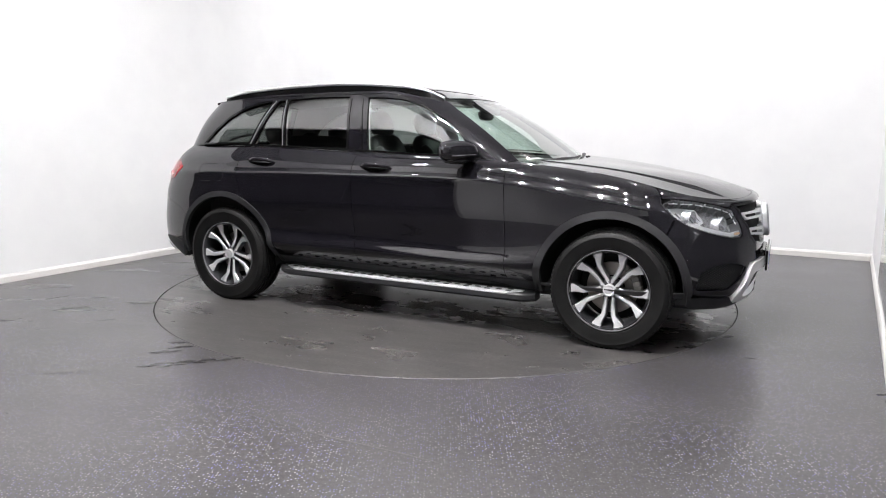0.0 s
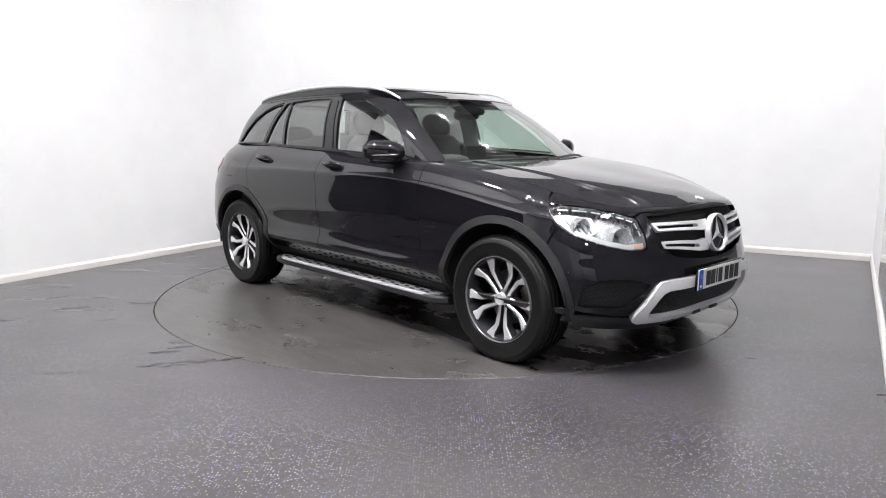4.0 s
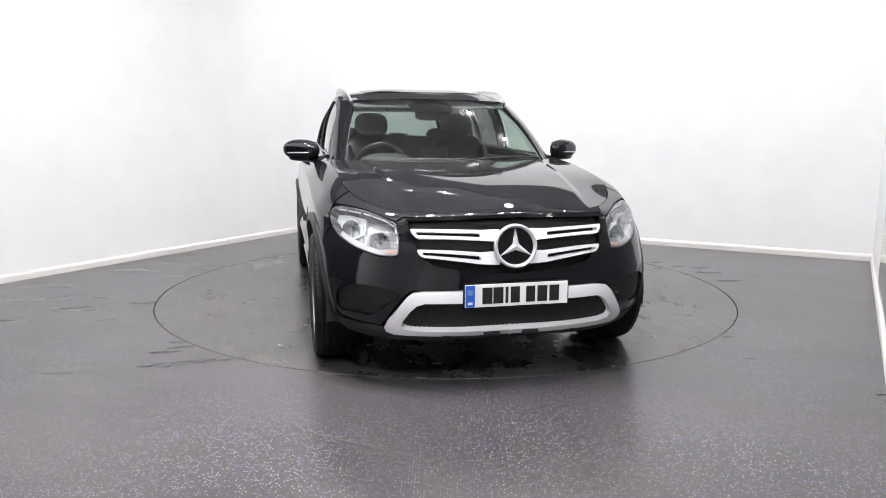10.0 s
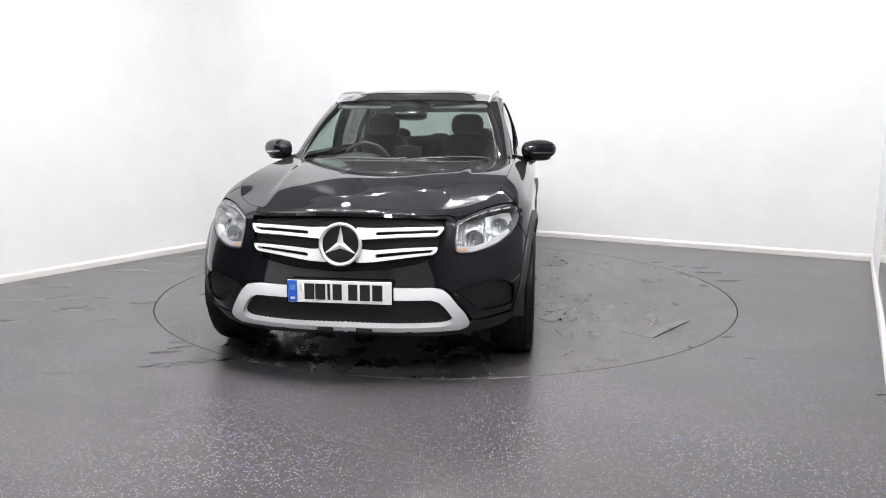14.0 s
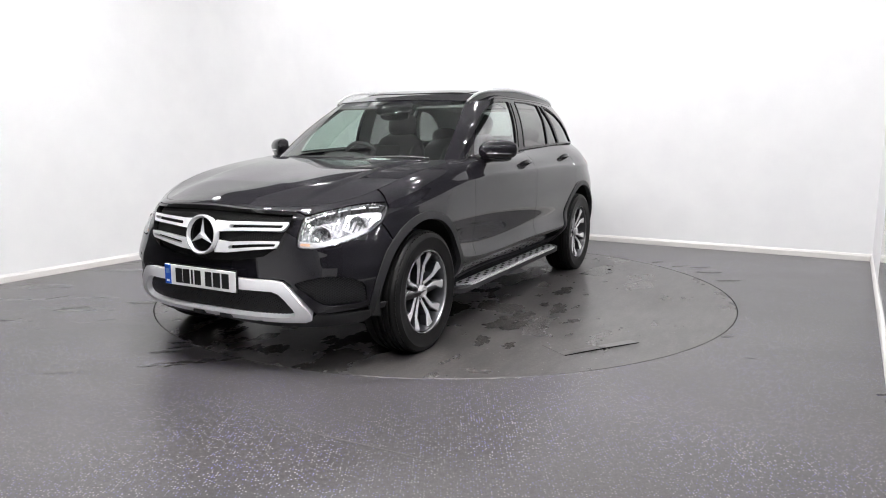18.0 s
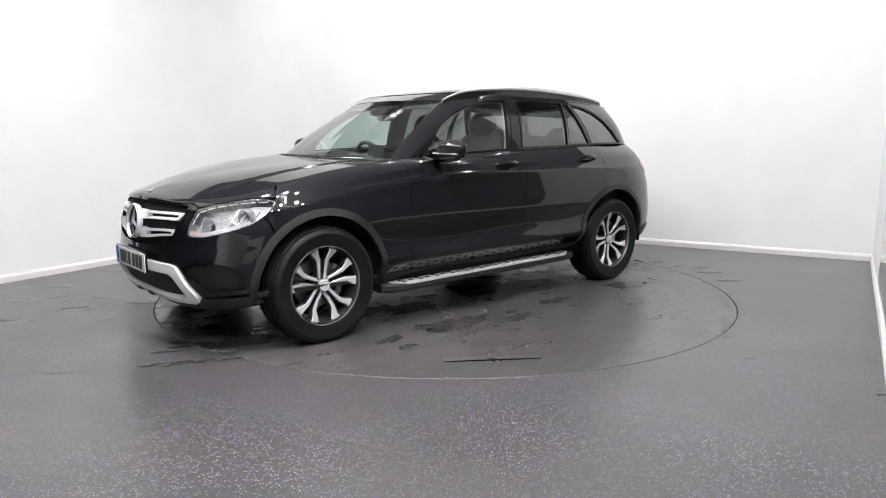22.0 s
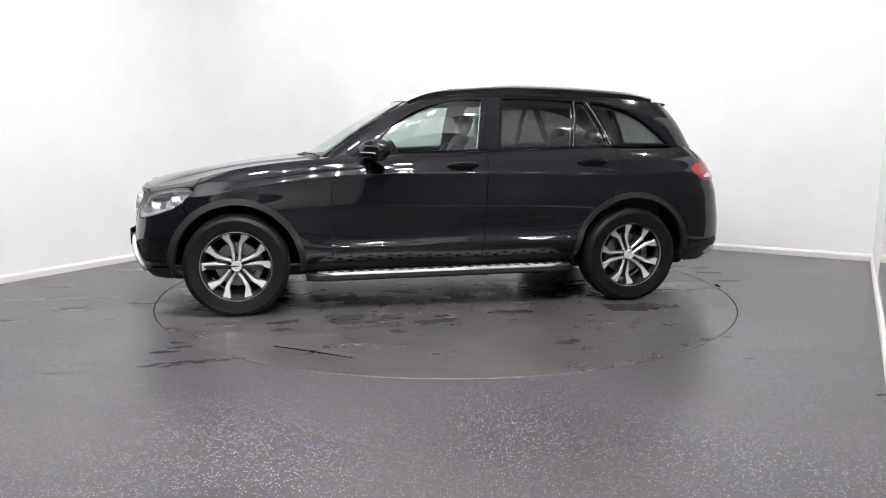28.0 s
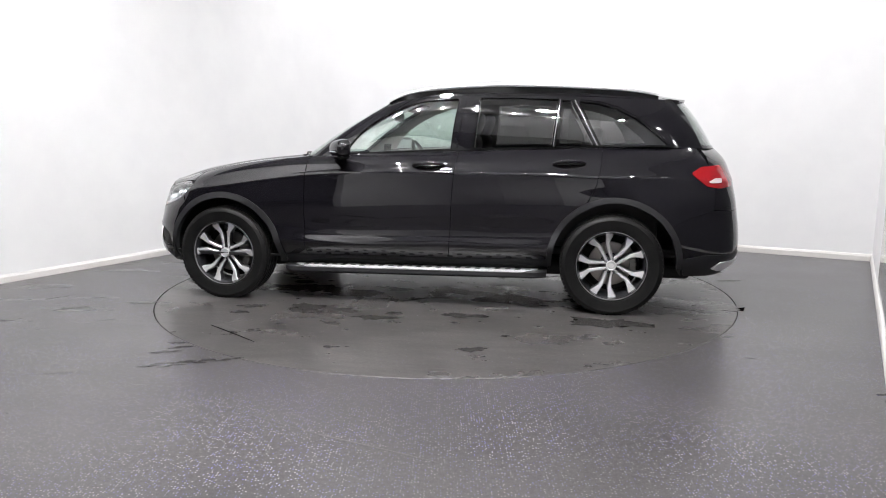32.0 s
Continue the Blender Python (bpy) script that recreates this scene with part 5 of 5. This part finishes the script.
# bright lower edge of the windows and roof gutter
gut = [np.array([u, UPPER.v1 - .018]) for u in np.linspace(gx(.000, 1.485)[0], gx(-1.550, 1.485)[0], 40)]
strips("roof_gutter", UPPER, [gut], .007, .004, GLOSS, car, "black roof gutter strip", .003)
for a, b in ((gx(-.325, 1.144), gx(-.375, 1.485)), (gx(-.440, 1.150), gx(-.472, 1.490))):
    strips("pillar_strip", UPPER, [np.linspace(a, b, 8)], .012, .004, GLOSS, car, "gloss black pillar strip", .005)
belt_line = [np.array([u, .010]) for u in np.linspace(gx(.520, 1.093)[0], gx(-1.820, 1.165)[0], 60)]
strips("belt_strip", UPPER, [belt_line], .013, .006, GLOSS, car, "black strip below the windows", .007)
strips("pillar_trim", UPPER, [np.linspace(gx(-1.322, 1.162), gx(-1.155, 1.484), 8)], .009, .006, LAMP_DARK, car, "thin grey pillar trim", .005)
strips("window_divider", UPPER, [np.linspace(gx(-1.014, 1.156), gx(-1.054, 1.490), 8)], .007, .006, LAMP_DARK, car, "thin grey window divider", .004)
quarter_trim = [gx(-1.200, 1.490), gx(-1.330, 1.474), gx(-1.460, 1.436), gx(-1.590, 1.367), gx(-1.710, 1.274), gx(-1.828, 1.166)]
strips("window_trim", UPPER, [quarter_trim], .005, .006, GLOSS, car, "thin black window trim", .005)

# roof rails
RAIL_X = [.215, .13, .0, -.27, -.52, -.88, -1.29, -1.60, -1.74]
RAIL_Z = [1.486, 1.522, 1.556, 1.584, 1.597, 1.595, 1.577, 1.548, 1.524]
RAIL_Y = [.578, .586, .596, .598, .594, .582, .560, .530, .512]
for s in (1, -1):
    xs = np.linspace(.215, -1.74, 44)
    zs, yy = curve_at([-x for x in RAIL_X], RAIL_Z, -xs), curve_at([-x for x in RAIL_X], RAIL_Y, -xs)
    bm = tube([(x, s * y, z) for x, y, z in zip(xs, yy, zs)], [.006 + .009 * min(1, 5 * min(k, 43 - k) / 43) for k in range(44)], 10, None, .85)
    rail = part("roof_rail", bm, ALUMINIUM, car, "satin aluminium roof rail", True)
    bm = bmesh.new()
    foot = []
    for x, y, z in zip(xs, yy, zs):
        zr = ROOF.points(np.array([[x, y]]))[0][2]
        foot.append([bm.verts.new((x, s * (y - .006), z - .007)), bm.verts.new((x, s * (y + .004), z - .008)), bm.verts.new((x, s * (y + .006), min(zr - .012, z - .014))), bm.verts.new((x, s * (y - .014), min(zr - .004, z - .012)))])
    for a, b in zip(foot, foot[1:]):
        for i in range(4):
            bm.faces.new((a[i], a[(i + 1) % 4], b[(i + 1) % 4], b[i])).material_index = 1 if i == 1 else 0
    part("rail_base", bm, [ALUMINIUM, GLOSS], rail, "satin aluminium rail foot, black outside", True)

# roof spoiler
bm = bmesh.new()
rows = []
for y in np.linspace(-.46, .46, 23):
    f = (y / .46) ** 2
    x0, z0 = -1.80 + .03 * f, 1.520 - .030 * f
    x1, z1 = -1.985 + .095 * f, 1.502 - .020 * f
    rows.append([bm.verts.new(q) for q in ((x0, y, z0 + .012), (x1 + .05, y, z1 + .012), (x1, y, z1 + .004), (x1, y, z1 - .010), (x1 + .06, y, z1 - .022), (x0, y, z0 - .03))])
for a, b in zip(rows, rows[1:]):
    for i in range(6):
        bm.faces.new((a[i], a[(i + 1) % 6], b[(i + 1) % 6], b[i]))
bm.faces.new(rows[0])
bm.faces.new(rows[-1][::-1])
part("roof_spoiler", bm, PAINT, car, "", True)
part("rear_wiper", tube([(-2.185, .0, 1.185), (-2.150, .10, 1.215), (-2.110, .25, 1.24)], .010, 6), CLADDING, car, "black rear wiper", True)

# side steps
stud_mesh = None
for s in (1, -1):
    xs = np.linspace(.97, -.99, 40)
    bm = bmesh.new()
    rows = []
    for x in xs:
        e = min(1, (.97 - x) / .10, (x + .99) / .10)
        w = .910 - .06 * (1 - max(0, e) ** .5)
        z = .270 + .018 * (.93 - x) / 1.95
        rows.append([bm.verts.new((x, s * .745, z - .05)), bm.verts.new((x, s * .745, z)), bm.verts.new((x, s * (w - .012), z)), bm.verts.new((x, s * w, z - .010)), bm.verts.new((x, s * w, z - .038)), bm.verts.new((x, s * (w - .03), z - .056))])
    for a, b in zip(rows, rows[1:]):
        for i in range(6):
            bm.faces.new((a[i], a[(i + 1) % 6], b[(i + 1) % 6], b[i]))
    bm.faces.new(rows[0])
    bm.faces.new(rows[-1][::-1])
    step_bar = part("side_step", bm, CLADDING, car, "aluminium side step with black rubber studs", True)
    bm = bmesh.new()
    rows = []
    for x in np.linspace(.89, -.93, 40):
        e = max(0, min(1, (.89 - x) / .12, (x + .93) / .12))
        w = .901 - .05 * (1 - e ** .5)
        z = .274 + .018 * (.93 - x) / 1.95
        rows.append([bm.verts.new((x, s * .800, z)), bm.verts.new((x, s * (w - .008), z)), bm.verts.new((x, s * (w - .008), z - .006)), bm.verts.new((x, s * .800, z - .006))])
    for a, b in zip(rows, rows[1:]):
        for i in range(3):
            bm.faces.new((a[i], a[i + 1], b[i + 1], b[i]))
    part("tread_plate", bm, TREAD, step_bar, "grey aluminium tread plate", True)
    pts = []
    for x in np.linspace(.876, -.91, 40):
        e = max(0, min(1, (.89 - x) / .12, (x + .93) / .12))
        pts.append((x, s * (.904 - .05 * (1 - e ** .5)), .266 + .018 * (.93 - x) / 1.95))
    part("edge_trim", tube(pts, [.003 + .0048 * min(1, min(k, 39 - k) / 2) for k in range(40)], 8), ALUMINIUM, step_bar, "bright aluminium edge", True)
    for r, y in enumerate((.822, .845, .868)):
        for k in range(12):
            x = .80 - 1.66 * (k + .5 * (r % 2)) / 11.5
            z = .274 + .018 * (.93 - x) / 1.95
            if stud_mesh is None:
                ob = part("stud", lathe([(.0, .004), (.010, .0035), (.0135, .0)], (0, 0, 0), 12), STUD, step_bar, "", True)
                for v in ob.data.vertices:
                    v.co = Vector((v.co.x * 1.7, v.co.z * .8, v.co.y))
                stud_mesh = ob.data
            else:
                ob = new("stud", stud_mesh)
                ob.parent = step_bar
            ob.location = (x, s * y, z + .0002)

# fuel flap on the right, underbody
flap = rounded([fx(-1.718, 1.017), fx(-1.470, 1.022), fx(-1.452, .899), fx(-1.700, .892)], .035, 4)
panel("fuel_flap_gap", LOWER, shrunk(flap, -.003), INNER, car, "r", "thin gap round the fuel flap", holes=[flap], step=.006, lift=.0006, rim=0)
part("underbody", box((3.9, 1.36, .10), (-.05, 0, .275), .03), INNER, car, "black underbody")
for s in (1, -1):
    part("sill_beam", box((2.0, .24, .12), (-.02, s * .68, .34), .03), INNER, car, "black sill beam")
part("exhaust_box", blob((.45, .7, .14), 4, 10, None, (-1.95, 0, .26)), CLADDING, car, "dark exhaust box", True)
for x in (FRONT_AXLE, REAR_AXLE):
    part("axle", tube([(x, -.70, HUB - .02), (x, .70, HUB - .02)], .035, 10), INNER, car, "dark axle", True)
for y0, y1, x0 in ((.05, .62, .99), (-.55, .10, 1.00)):
    pts = []
    for k in range(9):
        t = k / 8
        y = y0 + (y1 - y0) * t
        q = UPPER.points(np.array([UPPER.find(max(.1, x0 - .10 * (abs(y) / .6) ** 2 - .03 * t), abs(y), (0, 1))]))[0]
        pts.append((q[0] + .006, y, q[2] + .014))
    part("windscreen_wiper", tube(pts, .008, 6), CLADDING, car, "black windscreen wiper", True)

# ---- cabin ----
cabin = part("cabin_floor", box((2.9, 1.40, .06), (-.55, 0, .41), .02), CABIN, car, "dark cabin floor")
for s in (1, -1):
    part("door_lining", box((2.5, .05, .62), (-.50, s * .725, .76), .02), CABIN, car, "dark door lining", True)
bm = blob((.52, 1.40, .26), 3.4, 14, None, (.60, 0, .938))
part("dashboard", bm, CABIN, car, "dark dashboard", True)
part("instrument_hood", blob((.22, .36, .10), 2.4, 10, None, (.45, -.36, 1.06)), CABIN, car, "instrument hood", True)
part("centre_screen", box((.012, .20, .12), (.39, 0, 1.10), .004, Euler((0, radians(-8), 0)).to_matrix()), GLOSS, car, "black centre screen")
part("dash_paper", box((.10, .24, .003), (.68, .06, 1.065), 0, Euler((0, radians(6), 0)).to_matrix()), PLATE, car, "pale card lying on the dashboard")
wheel_turn = Euler((0, radians(-66), 0)).to_matrix()
bm = bmesh.new()
ringpts = [Vector((.16, -.36, 1.005)) + wheel_turn @ Vector((.185 * math.cos(2 * math.pi * k / 28), .185 * math.sin(2 * math.pi * k / 28), 0)) for k in range(29)]
tube(ringpts, .016, 8, bm, 1, (1, 0, .3))
steer = part("steering_wheel", bm, SEAT, car, "black steering wheel", True)
part("steering_boss", blob((.17, .20, .07), 2.6, 10, None, (.175, -.36, 1.005), wheel_turn), CABIN, steer, "steering wheel boss", True)
part("steering_spoke", box((.04, .34, .02), (.17, -.36, 1.005), .006, wheel_turn), SILVER, steer, "silver steering spoke", True)


def car_seat(x, y, wide=.52, head=True):
    tilt = Euler((0, radians(-20), 0)).to_matrix()
    seat = part("car_seat", blob((.55, wide, .20), 3.4, 10, None, (x, y, .62)), SEAT, car, "black leather car seat", True)
    part("backrest", blob((.16, wide - .02, .66), 3.4, 12, None, (x - .36, y, .93), tilt), SEAT, seat, "", True)
    for side in (1, -1):
        part("bolster", blob((.17, .10, .50), 2.6, 8, None, (x - .30, y + side * (wide / 2 - .06), .92), tilt), SEAT, seat, "", True)
    if head:
        part("headrest", blob((.11, .27, .20), 2.8, 12, None, (x - .475, y, 1.315), tilt), SEAT, seat, "", True)
        for d in (-.06, .06):
            part("headrest_post", tube([(x - .44, y + d, 1.18), (x - .47, y + d, 1.27)], .007, 6), CHROME, seat, "chrome headrest post", True)
    return seat


for y in (.355, -.355):
    car_seat(.06, y)
tilt = Euler((0, radians(-22), 0)).to_matrix()
bench = part("rear_bench", blob((.55, 1.28, .20), 4, 12, None, (-.85, 0, .64)), SEAT, car, "black leather rear bench", True)
part("bench_back", blob((.17, 1.28, .62), 4, 14, None, (-1.21, 0, .93), tilt), SEAT, bench, "", True)
for y in (.42, 0, -.42):
    part("bench_headrest", blob((.10, .27 if y else .20, .15 if y else .11), 2.8, 10, None, (-1.31, y, 1.225 if y else 1.195), tilt), SEAT, bench, "", True)
part("parcel_cover", box((.70, 1.08, .02), (-1.70, 0, 1.09), .008), CABIN, car, "dark luggage cover")
mirror_turn = Euler((0, radians(-10), 0)).to_matrix()
part("interior_mirror", blob((.04, .25, .075), 3.4, 10, None, (.28, 0, 1.380), mirror_turn), CABIN, car, "interior mirror", True)
part("mirror_stem", tube([(.33, 0, 1.425), (.29, 0, 1.385)], .014, 8), CABIN, car, "mirror stem", True)
part("sensor_housing", blob((.20, .30, .05), 3.0, 10, None, (.285, 0, 1.432), Euler((0, radians(27), 0)).to_matrix()), GLOSS, car, "black sensor housing behind the windscreen", True)
for y in (.36, -.36):
    part("sun_visor", box((.15, .40, .016), (.18, y, 1.458), .006, Euler((0, radians(20), 0)).to_matrix()), VISOR, car, "grey sun visor", True)
inner_roof = [p[:2] for p in ROOF_EDGE]
panel("headliner", ROOF, shrunk(inner_roof + [np.array((-1.9, -.001)), np.array((.3, -.001))], .01), HEADLINER, car, "b", "pale headliner", step=.06, lift=-.035, rim=0)
inner_side = [np.array([u, 0.0]) for u in np.linspace(u_a, u_d, 30)] + [np.array([u, UPPER.v1]) for u in np.linspace(u_d, u_a, 30)]
panel("pillar_lining", UPPER, inner_side, HEADLINER, car, "lr", "pale pillar lining", holes=[shrunk(h, .004) for h in (WIN_F, WIN_R, WIN_C, WIN_Q)], step=.02, lift=-.03, rim=0)
panel("screen_pillar_lining", UPPER, pillar, HEADLINER, car, "lr", "pale pillar lining", step=.015, lift=-.035, rim=0)


# ---- marks on the turntable and the floor ----
def line_mark(name, a, b, width, z, mat, parent=None):
    d = (b - a).normalized()
    n = Vector((-d.y, d.x)) * width / 2
    bm = bmesh.new()
    q = [a - n, b - n * .4, b + n * .4, a + n]
    lo, hi = [bm.verts.new((p.x, p.y, z - .003)) for p in q], [bm.verts.new((p.x, p.y, z)) for p in q]
    bm.faces.new(hi)
    for i in range(4):
        bm.faces.new((lo[i], lo[(i + 1) % 4], hi[(i + 1) % 4], hi[i]))
    return part(name, bm, mat, parent)


hatch = [Vector((1.18, 1.285)), Vector((1.310, 1.470)), Vector((.855, 1.780))]
tagged(line_mark("hatch_joint", hatch[0], hatch[1], .005, .0012, TABLE_EDGE, table), "worn joint of a hatch")
# the hatch's outer edge stands a few millimetres proud
bm = bmesh.new()
run = (hatch[2] - hatch[1]).normalized()
back = Vector((run.y, -run.x)) * (1 if Vector((run.y, -run.x)).dot(hatch[1]) < 0 else -1)
rows = []
for k in range(9):
    q = hatch[1].lerp(hatch[2], k / 8)
    h = .0008 + .0072 * math.sin(math.pi * (.12 + .80 * k / 8)) ** .6
    rows.append([bm.verts.new((*q, -.002)), bm.verts.new((*q, h)), bm.verts.new((*(q + back * .012), h * .9)), bm.verts.new((*(q + back * .075), .0004))])
for a, b in zip(rows, rows[1:]):
    for i in range(3):
        bm.faces.new((a[i], a[i + 1], b[i + 1], b[i])).material_index = 0 if i else 1
bmesh.ops.recalc_face_normals(bm, faces=bm.faces)
part("hatch_lip", bm, [TABLE_TOP, CRACK], table, "slightly raised edge of a hatch")


def puddle(name, x, y, rx, ry, turn, seed, z, mat, parent):
    rng = random.Random(seed)
    ph = [rng.uniform(0, 6.28) for _ in range(5)]
    bm = bmesh.new()
    vs = []
    for k in range(112):
        a = 2 * math.pi * k / 112
        r = 1 + .22 * math.sin(2 * a + ph[0]) + .16 * math.sin(3 * a + ph[1]) + .13 * math.sin(5 * a + ph[2]) + .10 * math.sin(9 * a + ph[3]) + .07 * math.sin(14 * a + ph[4]) + .05 * math.sin(23 * a + ph[1]) + .04 * math.sin(37 * a + ph[2])
        px, py = rx * r * math.cos(a), ry * r * math.sin(a)
        vs.append(bm.verts.new((x + px * math.cos(turn) - py * math.sin(turn), y + px * math.sin(turn) + py * math.cos(turn), z)))
    bm.faces.new(vs)
    bmesh.ops.triangulate(bm, faces=bm.faces)
    return part(name, bm, mat, parent)


patches = empty("floor_stain")
tagged(patches, "shallow water smeared over the speckled floor", "puddle")
SPILLS = ((-1.62, -2.05, .05, .020, .3), (-1.55, -2.01, .06, .016, .2), (-1.47, -2.03, .05, .014, .4), (-1.44, -1.98, .07, .018, .3), (-1.36, -1.99, .05, .013, .2), (-1.33, -1.95, .06, .018, .3), (-1.24, -1.95, .05, .012, .4), (-1.19, -1.92, .05, .014, .3), (-1.52, -2.06, .03, .010, .3),
          (-1.61, -1.62, .05, .02, .2), (-1.56, -1.71, .06, .02, .3), (-1.62, -1.80, .09, .02, .3), (-2.95, -1.08, .26, .022, .45), (-3.08, -.92, .22, .020, .35), (-2.72, -.76, .24, .024, .40),
          (-2.48, -.67, .17, .026, .25), (-2.25, -.60, .12, .030, .20), (-2.85, -.86, .18, .014, .40), (-2.20, -2.05, .24, .020, .40), (-1.90, -1.96, .22, .018, .40), (-1.98, -2.13, .20, .022, .15), (-2.35, -1.62, .07, .02, .3),
          (-2.05, -1.55, .06, .018, .3), (2.42, .86, .09, .03, .1), (2.40, .62, .10, .035, 0), (2.44, .26, .12, .03, -.1), (2.10, 1.14, .08, .02, .3), (2.24, .92, .07, .02, .3))
for k, (px, py, rx, ry, turn) in enumerate(SPILLS):
    puddle("water_film", px, py, rx, ry, turn, 90 + k, .0008 + .00006 * k, SMEAR if px < -1.8 and ry < .027 else DAMP, patches)
# water dripped from the car on to the turntable
DRIPS = ((0.86, 0.94, 0.13, 0.07), (0.57, 0.92, 0.10, 0.06), (0.33, 1.09, 0.08, 0.05), (0.20, 0.94, 0.06, 0.03), (0.81, 1.15, 0.05, 0.03), (1.28, 1.11, 0.07, 0.03),
         (-1.26, 0.93, 0.22, 0.12), (-0.71, 0.48, 0.12, 0.05), (0.83, 0.98, 0.12, 0.05), (0.27, 1.07, 0.14, 0.05), (0.98, 0.30, 0.08, 0.04), (1.19, 0.05, 0.10, 0.05),
         (-0.45, 1.68, 0.08, 0.04), (-2.01, 0.37, 0.24, 0.09), (1.05, -0.46, 0.20, 0.06), (-0.83, -0.68, 0.20, 0.07), (-1.54, -0.50, 0.14, 0.06), (-1.11, -0.85, 0.22, 0.05),
         (0.92, -0.63, 0.26, 0.05), (-0.29, 0.92, 0.14, 0.06), (1.27, 0.93, 0.09, 0.05), (0.86, 0.87, 0.12, 0.08))
for k, (px, py, rx, ry) in enumerate(DRIPS):
    puddle("water_film", px, py, rx, ry, .12 * math.sin(7 * k), 140 + k, .0008 + .00006 * k, DAMP, table)
marks = empty("floor_scuff")
tagged(marks, "thin pale and dark scratches in the speckled floor", "scratch")
for a, b, wd, mat in (((-.985, -2.649), (-.542, -2.918), .007, SCUFF), ((-.535, -2.922), (-.196, -3.086), .010, SCUFF), ((-.19, -3.089), (-.027, -3.177), .007, SCUFF), ((-3.03, -.51), (-2.91, -.39), .012, CRACK), ((1.70, -1.87), (1.75, -1.89), .008, CRACK)):
    line_mark("scratch", Vector(a), Vector(b), wd, .001, mat, marks)


def motions():
    ride, turn = [], []
    for k in range(33):
        a = TURN_START + TURN_RATE * k
        c, s = math.cos(radians(a)), math.sin(radians(a))
        ride.append((k, pose(c * CAR_OFFSET[0] - s * CAR_OFFSET[1], s * CAR_OFFSET[0] + c * CAR_OFFSET[1], 0, 0, 0, a)))
        turn.append((k, pose(0, 0, 0, 0, 0, a)))
    walk(car, ride)
    walk(table, turn)


motions()
